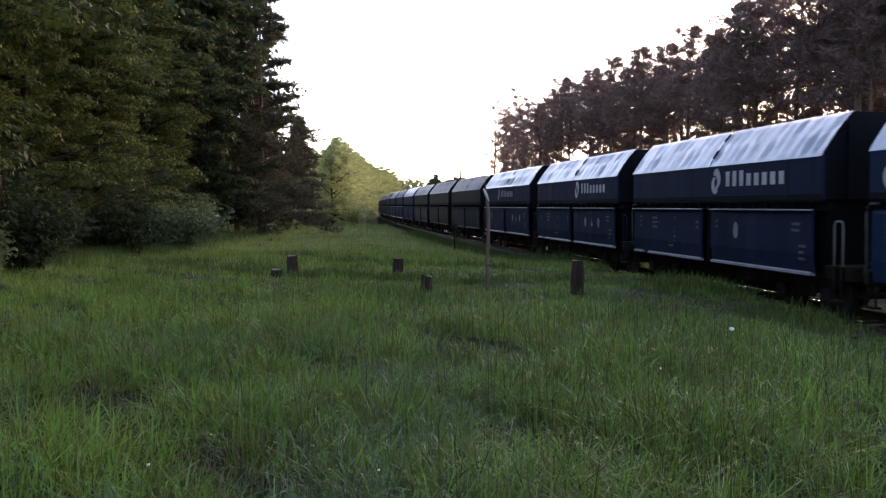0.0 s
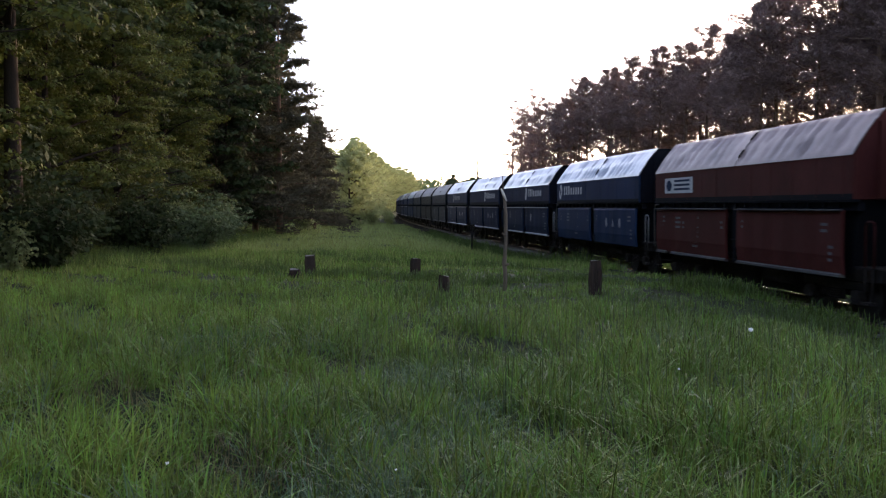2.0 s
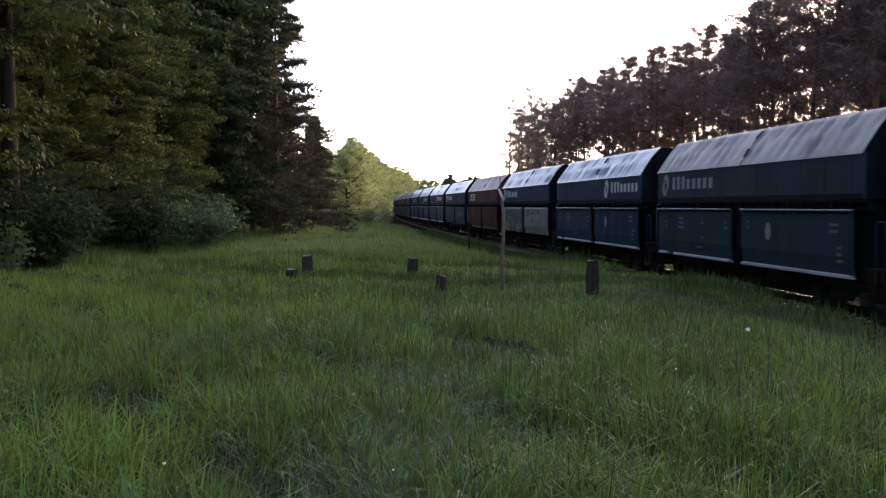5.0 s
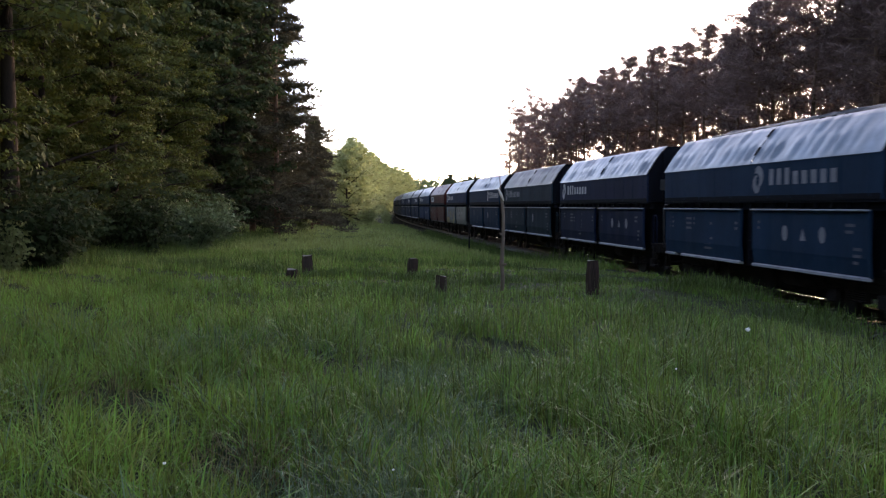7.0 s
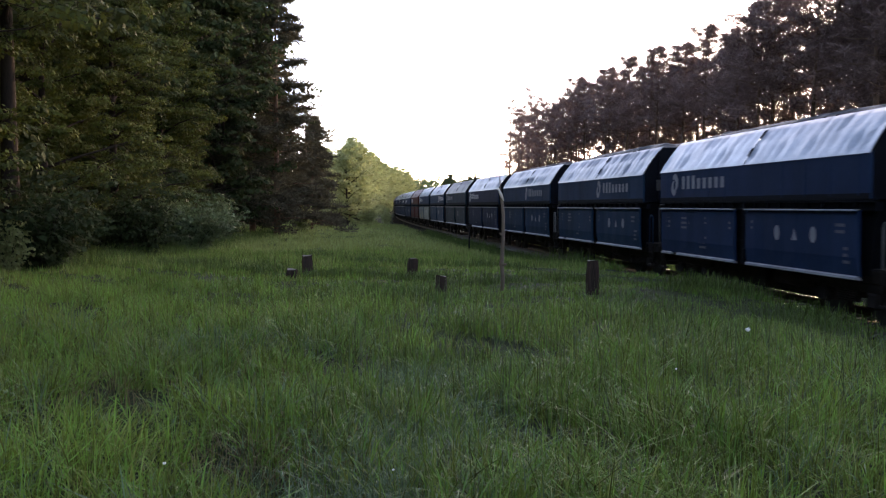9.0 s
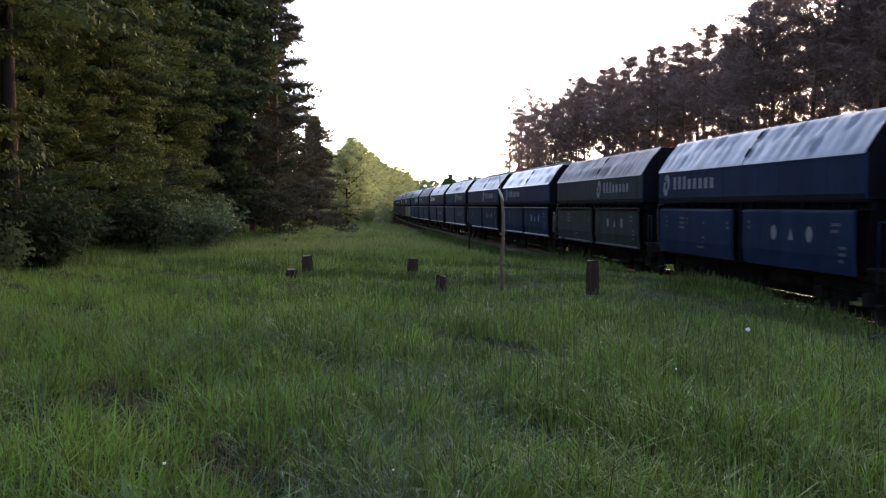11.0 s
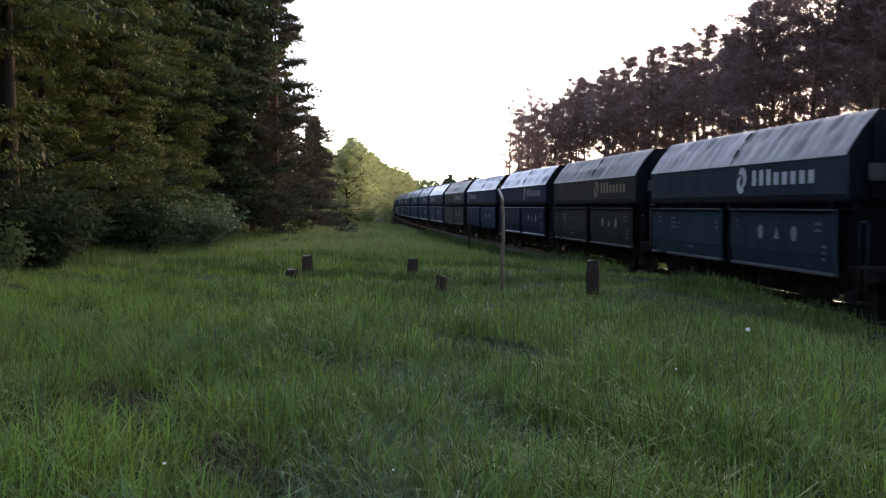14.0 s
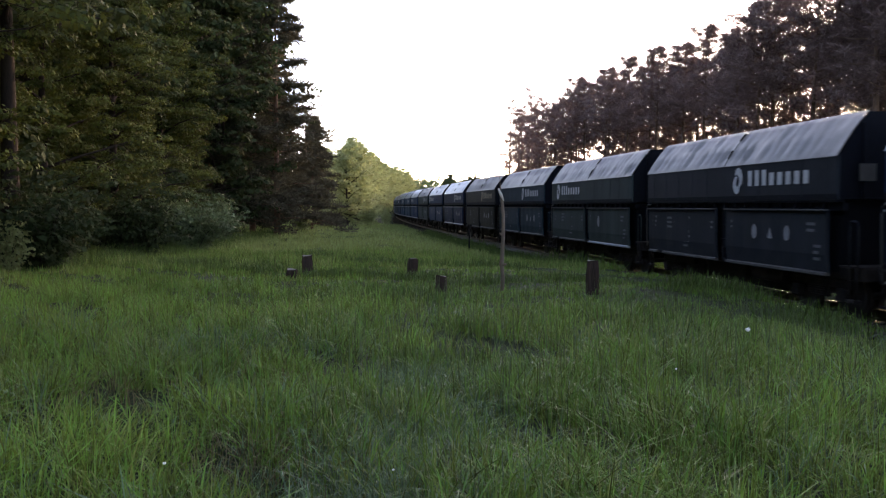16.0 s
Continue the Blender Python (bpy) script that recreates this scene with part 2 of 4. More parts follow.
    me = bpy.data.meshes.new("sleeper")
    bm.to_mesh(me)
    bm.free()
    me.materials.append(SLEEPER)
    bed = bpy.data.objects["track_bed"]
    for k in range(130):
        x, y, a = on_track(-2 + k * 0.62)
        ob = piece("sleeper", me, bed)
        ob.matrix_basis = pose(x, y, 0, 0, 0, 90 - math.degrees(a))


build_ground()
build_track()
build_sleepers()

# ---- the train ----
HALF, REAR = 5.59, 5.37
EAVE_Y, FOLD_Y, RIDGE_Y = 1.46, 1.16, 0.82
LEDGE_Z, EAVE_Z, FOLD_Z, RIDGE_Z = 2.42, 3.30, 3.78, 4.17


def paint(name, colour, rough=0.6, dirt=0.5, light=1.35):
    grey = sum(colour) / 3
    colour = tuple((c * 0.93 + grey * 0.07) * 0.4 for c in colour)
    d = tuple(c * 0.75 for c in colour)
    return mat(name, d, tuple(min(c * light, 0.9) for c in colour), 1.1, rough, bump=0.12, fine=18, stain=dirt, stain_colour=tuple(c * 0.35 + 0.005 for c in colour), stretch=(1, 1, 0.35), spec=0.05)


def sheet_metal(name, colour, rough=0.38, dirt=0.5, metal=0.5):
    colour = tuple(c * k for c, k in zip(colour, (0.4, 0.44, 0.47)))
    return mat(name, tuple(c * 0.75 for c in colour), tuple(min(c * 1.25, 0.9) for c in colour), 1.7, rough, metal=metal, bump=0.16, fine=14, stain=min(0.95, dirt + 0.35), stain_colour=tuple(c * 0.38 for c in colour), stretch=(1, 1, 0.5))


PAINTS = {
    "navy": paint("navy_paint", (0.022, 0.042, 0.1), dirt=0.38),
    "blue": paint("blue_paint", (0.017, 0.056, 0.14), dirt=0.38),
    "mid_blue": paint("mid_blue_paint", (0.016, 0.07, 0.14), dirt=0.38),
    "teal": paint("teal_blue_paint", (0.035, 0.075, 0.1)),
    "red": paint("oxide_red_paint", (0.165, 0.034, 0.028)),
    "grey_green": paint("grey_green_paint", (0.07, 0.1, 0.096), dirt=0.6),
    "olive": paint("olive_grey_paint", (0.06, 0.055, 0.044), dirt=0.8),
    "slate": paint("slate_blue_paint", (0.042, 0.05, 0.064), dirt=0.7),
}
ROOFS = {
    "bright": sheet_metal("bright_roof_sheet", (0.62, 0.645, 0.66), 0.35, 0.4),
    "blue": sheet_metal("blue_grey_roof_sheet", (0.24, 0.32, 0.37), 0.38, 0.5, 0.35),
    "grey": sheet_metal("dull_grey_roof_sheet", (0.33, 0.275, 0.225), 0.5, 0.6, 0.1),
    "tan": sheet_metal("dusty_roof_sheet", (0.29, 0.235, 0.175), 0.55, 0.65, 0.1),
    "red": sheet_metal("rusty_red_roof_sheet", (0.54, 0.32, 0.26), 0.5, 0.5, 0.15),
}
FLANGES = {
    "white": mat("bare_flange_metal", (0.17, 0.18, 0.195), (0.32, 0.33, 0.345), 3, 0.5, metal=0.2, bump=0.1, stain=0.5, stain_colour=(0.15, 0.14, 0.13)),
    "dull": mat("dirty_flange_metal", (0.03, 0.031, 0.03), (0.07, 0.07, 0.068), 3, 0.75, bump=0.1, stain=0.6, spec=0.2),
}
NOTE_INK = mat("faded_note_paint", (0.035, 0.047, 0.058), (0.065, 0.078, 0.09), 5, 0.65, bump=0.05)
# hopper paint; on the end walls its darkness stands in for shade
DARK = paint("dark_hopper_and_shade_paint", (0.012, 0.014, 0.02), 0.7)
MESHES = {}


def shared(key, material, make):
    """A mesh made once for each shape and colour."""
    if (key, material.name) not in MESHES:
        if key in MESHES:
            me = MESHES[key].copy()
            me.materials.clear()
        else:
            bm = bmesh.new()
            make(bm)
            me = bpy.data.meshes.new(key)
            bm.to_mesh(me)
            bm.free()
            MESHES[key] = me
        me.materials.append(material)
        MESHES[(key, material.name)] = me
    return MESHES[(key, material.name)]


def roof_maker(x0, x1, side, seed):
    def make(bm):
        rnd = random.Random(seed)
        n = 36
        lower = [rnd.uniform(-0.5, 0.5) for _ in range(n + 1)]
        upper = [rnd.uniform(-0.5, 0.5) for _ in range(n + 1)]
        rows = [(EAVE_Y + 0.02, EAVE_Z - 0.03, 0), (EAVE_Y, EAVE_Z + 0.02, 0.2), (EAVE_Y - 0.1, EAVE_Z + 0.17, 1), (FOLD_Y + 0.1, FOLD_Z - 0.16, 1), (FOLD_Y, FOLD_Z, 0.15), (FOLD_Y - 0.11, FOLD_Z + 0.125, 1), (RIDGE_Y + 0.1, RIDGE_Z - 0.11, 1), (RIDGE_Y, RIDGE_Z, 0.1), (RIDGE_Y - 0.05, RIDGE_Z - 0.02, 0)]
        grid = []
        for j, (y, z, w) in enumerate(rows):
            row = []
            for i in range(n + 1):
                x = x0 + (x1 - x0) * i / n
                rib = (0.018 if i % 3 == 0 else -0.01) + 0.05 * (lower if j < 5 else upper)[i]
                if i in (0, n):
                    rib = 0.01
                row.append(bm.verts.new((x, side * (y + rib * w * 0.8), z + rib * w * 0.6)))
            grid.append(row)
        for j in range(len(rows) - 1):
            for i in range(n):
                q = (grid[j][i], grid[j][i + 1], grid[j + 1][i + 1], grid[j + 1][i])
                f = bm.faces.new(q if side < 0 else q[::-1])
                f.smooth = True
    return make


def hinge_maker(k):
    """A strap over the joint of the two roof panels, on one of the slopes."""
    def make(bm):
        (y0, z0), (y1, z1) = (((EAVE_Y, EAVE_Z), (FOLD_Y, FOLD_Z)), ((FOLD_Y, FOLD_Z), (RIDGE_Y, RIDGE_Z)))[k]
        d = Vector((0, y1 - y0, z1 - z0)).normalized()
        up = Vector((0, d.z, -d.y))
        mid = Vector((-0.12, y0 + (y1 - y0) * 0.55, z0 + (z1 - z0) * 0.55))
        r = bmesh.ops.create_cube(bm, size=1)
        for v in r["verts"]:
            v.co = mid + Vector((v.co.x * 0.05, 0, 0)) + d * v.co.y * 0.22 + up * (v.co.z * 0.03 + 0.015)
        bmesh.ops.bevel(bm, geom=list(bm.edges), offset=0.008, segments=1, affect="EDGES")
    return make


def side_maker(side):
    def make(bm):
        box(bm, -REAR, HALF, side * (EAVE_Y - 0.06), side * EAVE_Y, LEDGE_Z, EAVE_Z, 0.012)
        for i in range(-5, 6):
            if i:
                box(bm, i * 1.0 - 0.012, i * 1.0 + 0.012, side * EAVE_Y, side * (EAVE_Y + 0.006), LEDGE_Z + 0.05, EAVE_Z - 0.06)
    return make


def end_maker(end):
    def make(bm):
        pts = [(-EAVE_Y + 0.05, LEDGE_Z), (EAVE_Y - 0.05, LEDGE_Z), (EAVE_Y - 0.05, EAVE_Z), (FOLD_Y - 0.04, FOLD_Z), (RIDGE_Y - 0.02, RIDGE_Z - 0.02), (-RIDGE_Y + 0.02, RIDGE_Z - 0.02), (-FOLD_Y + 0.04, FOLD_Z), (-EAVE_Y + 0.05, EAVE_Z)]
        far = HALF if end > 0 else REAR
        a, b = end * (far - 0.07), end * (far - 0.01)
        v0 = [bm.verts.new((a, y, z)) for y, z in pts]
        v1 = [bm.verts.new((b, y, z)) for y, z in pts]
        bm.faces.new(v0 if end < 0 else v0[::-1])
        bm.faces.new(v1[::-1] if end < 0 else v1)
        for i in range(8):
            j = (i + 1) % 8
            bm.faces.new((v0[i], v0[j], v1[j], v1[i]))
        for y in (-0.9, 0, 0.9):
            box(bm, min(b, b + end * 0.07), max(b, b + end * 0.07), y - 0.05, y + 0.05, LEDGE_Z + 0.02, RIDGE_Z - 0.25)
    return make


def ledge_maker(side):
    def make(bm):
        box(bm, -REAR - 0.02, HALF + 0.02, side * (EAVE_Y - 0.14), side * (EAVE_Y - 0.01), 2.36, 2.415, 0.01)
        box(bm, -REAR, HALF, side * (EAVE_Y - 0.25), side * (EAVE_Y - 0.12), 2.2, 2.36)
        # dark strip along the foot of the upper side
        box(bm, -REAR + 0.01, HALF - 0.01, side * (EAVE_Y - 0.02), side * (EAVE_Y + 0.005), 2.416, 2.53)
        for i in range(-8, 10):
            box(bm, i * 0.6 - 0.02, i * 0.6 + 0.02, side * (EAVE_Y - 0.12), side * (EAVE_Y - 0.03), 2.25, 2.36)
    return make


DOORS = ((0.46, HALF - 0.08), (-4.97, -0.2))


def door_maker(x0, x1, side):
    """A discharge flap: an upright sheet, turned in a little along its foot."""
    def make(bm):
        prof = [(1.43, 2.21), (1.45, 2.15), (1.45, 1.3), (1.44, 1.24), (1.405, 0.94), (1.34, 0.94), (1.38, 1.3), (1.38, 2.21)]
        n = 10
        rnd = random.Random(int(x0 * 10) + int(side))
        rings = []
        for i in range(n + 1):
            x = x0 + (x1 - x0) * i / n
            w = rnd.uniform(-0.008, 0.008) if 0 < i < n else 0
            rings.append([bm.verts.new((x, side * (y + (w if k in (1, 2, 3) else 0)), z)) for k, (y, z) in enumerate(prof)])
        for u, v in zip(rings, rings[1:]):
            for k in range(8):
                bm.faces.new((u[k], u[(k + 1) % 8], v[(k + 1) % 8], v[k]))
        bm.faces.new(rings[0])
        bm.faces.new(rings[-1][::-1])
        bmesh.ops.recalc_face_normals(bm, faces=bm.faces)
    return make


def flange_maker(x0, x1, side):
    def make(bm):
        a, b = x0 + 0.02, x1 - 0.02
        q = [(1.365, 0.98), (1.46, 0.935), (1.465, 0.89), (1.33, 0.88)]
        v0 = [bm.verts.new((a, side * y, z)) for y, z in q]
        v1 = [bm.verts.new((b, side * y, z)) for y, z in q]
        for k in range(4):
            bm.faces.new((v0[k], v0[(k + 1) % 4], v1[(k + 1) % 4], v1[k]))
        bm.faces.new(v0)
        bm.faces.new(v1)
        bmesh.ops.recalc_face_normals(bm, faces=bm.faces)
    return make


def lip_maker(x0, x1, side):
    def make(bm):
        n = 5
        for i in range(n):
            a, b = x0 + (x1 - x0) * i / n + 0.02, x0 + (x1 - x0) * (i + 1) / n - 0.02
            box(bm, a, b, side * 1.40, side * 1.53, 2.19, 2.225, 0.008)
    return make


def post_maker(side):
    def make(bm):
        box(bm, 0.0, 0.22, side * 1.22, side * 1.36, 0.9, 2.36)
        for z in (1.1, 1.45, 1.8, 2.05):
            box(bm, -0.16, 0.42, side * 1.36, side * 1.39, z - 0.015, z + 0.015)
        box(bm, -0.05, 0.03, side * 1.36, side * 1.44, 1.0, 1.25, 0.01)
        box(bm, -0.07, 0.07, side * 1.36, side * 1.43, 2.2, 2.5, 0.01)
    return make


def hopper_maker(bm):
    for y in (-1, 1):
        v = [bm.verts.new(p) for p in ((-REAR + 0.12, y * 1.2, 2.4), (HALF - 0.12, y * 1.2, 2.4), (HALF - 0.5, y * 1.15, 0.95), (-REAR + 0.5, y * 1.15, 0.95))]
        bm.faces.new(v if y < 0 else v[::-1])
    for e, far in ((-1, REAR), (1, HALF)):
        v = [bm.verts.new(p) for p in ((e * (far - 0.12), -1.2, 2.4), (e * (far - 0.12), 1.2, 2.4), (e * (far - 0.5), 1.15, 0.95), (e * (far - 0.5), -1.15, 0.95))]
        bm.faces.new(v if e > 0 else v[::-1])
    box(bm, -REAR + 0.1, HALF - 0.1, -1.36, 1.36, 2.37, 2.4)


def frame_maker(bm):
    for y in (-1, 1):
        box(bm, -6.0, 6.0, y * 0.95, y * 1.1, 0.82, 1.06, 0.01)
    box(bm, -6.0, 6.0, -0.2, 0.2, 0.8, 1.05)
    for x in (-5.95, -4.0, 4.0, 5.95):
        box(bm, x - 0.09, x + 0.09, -1.25, 1.25, 0.85, 1.1, 0.01)
    for e in (-1, 1):
        box(bm, e * 5.2, e * 6.0, -1.3, 1.3, 1.08, 1.12)
        box(bm, e * 5.55, e * 5.85, 1.2, 1.36, 0.42, 0.47)
        box(bm, e * 5.55, e * 5.85, -1.36, -1.2, 0.42, 0.47)
        for x in (5.57, 5.83):
            for y in (-1.3, 1.3):
                tube(bm, [(e * x, y, 0.44), (e * x, y, 1.1)], 0.018, 6)
    tube(bm, [(-2.5, 0.95, 0.68), (-1.0, 0.95, 0.68)], 0.17, 12)
    for a, b in ((-2.6, -0.15), (0.15, 2.6)):
        box(bm, a, b, -0.75, 0.75, 0.3, 0.95, 0.03)


def bogie_frame_maker(bm):
    for y in (-1, 1):
        box(bm, -1.2, 1.2, y * 0.93, y * 1.05, 0.62, 0.8, 0.02)
        box(bm, -0.35, 0.35, y * 0.93, y * 1.06, 0.4, 0.66, 0.03)
        for x in (-0.9, 0.9):
            box(bm, x - 0.16, x + 0.16, y * 0.95, y * 1.12, 0.33, 0.62, 0.03)
    box(bm, -0.2, 0.2, -1.0, 1.0, 0.55, 0.85)


def spring_maker(bm):
    for y in (-1, 1):
        for x in (-0.22, 0.0, 0.22):
            for k in range(5):
                tube(bm, [(x, y * 1.07, 0.42 + k * 0.045), (x, y * 1.07, 0.445 + k * 0.045)], 0.07, 8)


def wheelset_maker(bm):
    for y in (-0.75, 0.75):
        o = 1 if y > 0 else -1
        tube(bm, [(0, y - o * 0.1, 0), (0, y - o * 0.065, 0)], 0.49, 24)
        tube(bm, [(0, y - o * 0.0649, 0), (0, y + o * 0.065, 0)], 0.46, 24)
        tube(bm, [(0, y + o * 0.06, 0), (0, y + o * 0.12, 0)], 0.14, 12)
    tube(bm, [(0, -1.05, 0), (0, 1.05, 0)], 0.075, 10)


def buffer_maker(bm):
    tube(bm, [(0, 0, 0), (0.34, 0, 0)], 0.1, 12)
    tube(bm, [(0.34, 0, 0), (0.56, 0, 0)], 0.075, 12)
    tube(bm, [(0.56, 0, 0), (0.6, 0, 0), (0.62, 0, 0)], [0.22, 0.23, 0.19], 18)


def coupling_maker(bm):
    box(bm, 5.95, 6.15, -0.12, 0.12, 0.9, 1.15, 0.02)
    tube(bm, [(6.1, 0, 1.02), (6.25, 0.0, 0.9), (6.42, 0, 0.98)], 0.035, 8)
    for y in (-0.35, 0.35):
        tube(bm, [(6.0, y, 0.85), (6.12, y, 0.6), (6.25, y, 0.55), (6.42, y, 0.75)], 0.022, 6)


def loop_rail_maker(side):
    def make(bm):
        x, y = -5.72, side * 1.3
        pts = [(x - 0.15, y, 1.12), (x - 0.15, y, 1.9), (x - 0.11, y, 1.98), (x, y, 2.0), (x + 0.11, y, 1.98), (x + 0.15, y, 1.9), (x + 0.15, y, 1.12)]
        tube(bm, pts, 0.022, 6)
    return make


def corner_rail_maker(side):
    def make(bm):
        x = HALF + 0.03
        tube(bm, [(x - 0.35, side * 1.47, 2.33), (x - 0.08, side * 1.47, 2.33), (x, side * 1.47, 2.28), (x + 0.02, side * 1.47, 2.15), (x + 0.02, side * 1.45, 1.05)], 0.024, 6)
    return make


def coal_maker(high):
    def make(bm):
        rnd = random.Random(5)
        n, m = 44, 6
        g = []
        for i in range(n + 1):
            row = []
            for j in range(m + 1):
                x, y = -REAR + 0.1 + (HALF + REAR - 0.2) * i / n, -0.8 + 1.6 * j / m
                edge = min(i, n - i) / 6
                z = RIDGE_Z - 0.14 + high * min(1, edge) * (1 - abs(y) ** 2) + rnd.uniform(-0.05, 0.07)
                row.append(bm.verts.new((x, y, z)))
            g.append(row)
        for i in range(n):
            for j in range(m):
                bm.faces.new((g[i][j], g[i + 1][j], g[i + 1][j + 1], g[i][j + 1]))
    return make


def flat(bm, pts, y):
    """A thin painted shape on a side wall; pts (x, z)."""
    bm.faces.new([bm.verts.new((x, y, z)) for x, z in pts][::-1])


def arc_band(bm, cx, cz, r0, r1, a0, a1, y, n=10):
    for i in range(n):
        a, b = radians(a0 + (a1 - a0) * i / n), radians(a0 + (a1 - a0) * (i + 1) / n)
        w0, w1 = math.sin(math.pi * (i / n) ** 0.8) * 0.9 + 0.1, math.sin(math.pi * ((i + 1) / n) ** 0.8) * 0.9 + 0.1
        flat(bm, [(cx + math.cos(a) * r0, cz + math.sin(a) * r0), (cx + math.cos(b) * r0, cz + math.sin(b) * r0), (cx + math.cos(b) * (r0 + (r1 - r0) * w1), cz + math.sin(b) * (r0 + (r1 - r0) * w1)), (cx + math.cos(a) * (r0 + (r1 - r0) * w0), cz + math.sin(a) * (r0 + (r1 - r0) * w0))], y)


def swirl_maker(k):
    """One blade of a two-bladed swirl."""
    def make(bm):
        y = EAVE_Y + 0.009
        if k == 0:
            arc_band(bm, -0.32, 2.9, 0.15, 0.36, 60, 250, y)
        else:
            arc_band(bm, -0.42, 2.86, 0.13, 0.32, -120, 70, y)
        bmesh.ops.remove_doubles(bm, verts=bm.verts, dist=0.001)
    return make


def bar_maker(k):
    """A plain upright block in place of a letter."""
    def make(bm):
        y = EAVE_Y + 0.009
        h, w = (0.36, 0.2) if k < 3 else (0.28, 0.22)
        flat(bm, [(0, 2.76), (-w, 2.76), (-w, 2.76 + h), (0, 2.76 + h)], y)
    return make


def disc(bm, cx, cz, rx, rz, y, n=16):
    flat(bm, [(cx + math.cos(2 * math.pi * k / n) * rx, cz + math.sin(2 * math.pi * k / n) * rz) for k in range(n)], y)


def signs_maker(kind):
    def make(bm):
        y = 1.463
        if kind == "one":
            disc(bm, -1.6, 1.72, 0.13, 0.2, y)
        else:
            if kind == "first":
                disc(bm, -1.8, 1.7, 0.13, 0.17, y)
            elif kind == "second":
                flat(bm, [(-2.46, 1.56), (-2.7, 1.56), (-2.58, 1.82)], y)
            else:
                disc(bm, -3.36, 1.7, 0.13, 0.17, y)
    return make


def notes_maker(kind):
    """Small rows of plain bars in place of the lettering on the flaps."""
    def make(bm):
        y = 1.456
        rnd = random.Random(kind)
        for x, z, rows, w in ((5.1, 2.0, 3, 0.35), (3.9, 1.98, 3, 0.75), (2.6, 2.0, 7, 0.5), (0.75, 1.9, 2, 0.18), (-0.5, 1.95, 2, 0.18), (-4.2, 1.95, 2, 0.35), (-4.5, 1.5, 3, 0.3)):
            for k in range(rows):
                ww = w * rnd.uniform(0.5, 1.0)
                flat(bm, [(x, z - k * 0.13), (x - ww, z - k * 0.13), (x - ww, z - k * 0.13 - 0.06), (x, z - k * 0.13 - 0.06)], y)
    return make


def plaque_maker(bm):
    y = EAVE_Y + 0.009
    flat(bm, [(4.75, 2.66), (2.6, 2.66), (2.6, 3.1), (4.75, 3.1)], y)


def plaque_bars_maker(bm):
    y = EAVE_Y + 0.014
    disc(bm, 4.4, 2.88, 0.22, 0.16, y)
    for k in range(3):
        flat(bm, [(4.0, 2.74 + k * 0.12), (2.8, 2.74 + k * 0.12), (2.8, 2.8 + k * 0.12), (4.0, 2.8 + k * 0.12)], y)


def board_maker(bm):
    box(bm, -REAR - 0.085, -REAR - 0.07, 0.7, 1.05, 2.78, 3.12)


def blob_maker(seed, x0, x1, z0, z1, count, size, y):
    def make(bm):
        rnd = random.Random(seed)
        for k in range(count):
            cx, cz = rnd.uniform(x0, x1), rnd.uniform(z0, z1)
            a, b, n = rnd.uniform(0.4, 1) * size, rnd.uniform(0.4, 1) * size, 9
            pts = []
            for i in range(n):
                r = rnd.uniform(0.65, 1.1)
                pts.append((min(max(cx + math.cos(6.283 * i / n) * a * r, x0 - 0.1), x1 + 0.1), min(max(cz + math.sin(6.283 * i / n) * b * r, z0 - 0.05), z1 + 0.05)))
            flat(bm, pts, y + k * 0.0007)
    return make


# number, body, roof, flange, logo place (front edge), logo paint, hazard signs, smooth flaps without flanges, coal height, words
LIST = [
    (-14, "navy", "bright", "white", None, "w", None, False, 0.05),
    (-13, "slate", "grey", "dull", None, "w", None, False, 0.05),
    (-12, "navy", "bright", "white", None, "w", None, False, 0.05),
    (-11, "slate", "grey", "dull", None, "w", None, False, 0.05),
    (-10, "navy", "blue", "white", None, "w", None, False, 0.05),
    (-9, "slate", "tan", "dull", -0.6, "w", None, False, 0.05),
    (-8, "navy", "bright", "white", 5.0, "w", None, False, 0.05),
    (-7, "navy", "grey", "white", -0.6, "w", None, False, 0.05),
    (-6, "navy", "bright", "dull", -0.6, "w", None, True, 0.05),
    (-5, "slate", "grey", "dull", None, "d", None, False, 0.05),
    (-4, "olive", "tan", "dull", None, "d", None, False, 0.05),
    (-3, "slate", "tan", "dull", None, "d", None, True, 0.05),
    (-2, "navy", "bright", "white", 2.0, "d", "three", False, 0.05),
    (-1, "navy", "bright", "white", -0.3, "w", "three", False, 0.05),
    (0, "navy", "bright", "white", -0.1, "w", "one", False, 0.05),
    (1, "blue", "bright", "none", 5.3, "w", "three", True, 0.05),
    (2, "red", "red", "dull", None, "d", None, False, 0.05),
    (3, "blue", "blue", "none", 5.3, "w", None, True, 0.05),
    (4, "mid_blue", "blue", "white", -1.3, "w", "one", False, 0.05),
    (5, "teal", "grey", "white", 5.3, "d", "one", False, 0.05),
    (6, "navy", "blue", "white", 5.3, "w", "three", False, 0.05),
    (7, "mid_blue", "blue", "white", -0.1, "d", "three", False, 0.3),
    (8, "mid_blue", "blue", "white", -0.1, "d", "three", False, 0.34),
    (9, "blue", "bright", "white", 4.8, "d", "three", False, 0.3),
    (10, "grey_green", "grey", "dull", -0.3, "d", "three", False, 0.05),
    (11, "blue", "blue", "none", 5.3, "d", "three", True, 0.05),
    (12, "navy", "blue", "white", -0.5, "d", "three", False, 0.05),
    (13, "olive", "tan", "dull", -0.6, "t", "three", False, 0.05),
    (14, "teal", "grey", "dull", -0.4, "w", "three", False, 0.05),
    (15, "grey_green", "grey", "dull", 4.8, "w", "one", False, 0.05),
    (16, "slate", "grey", "dull", -0.5, "w", "three", False, 0.05),
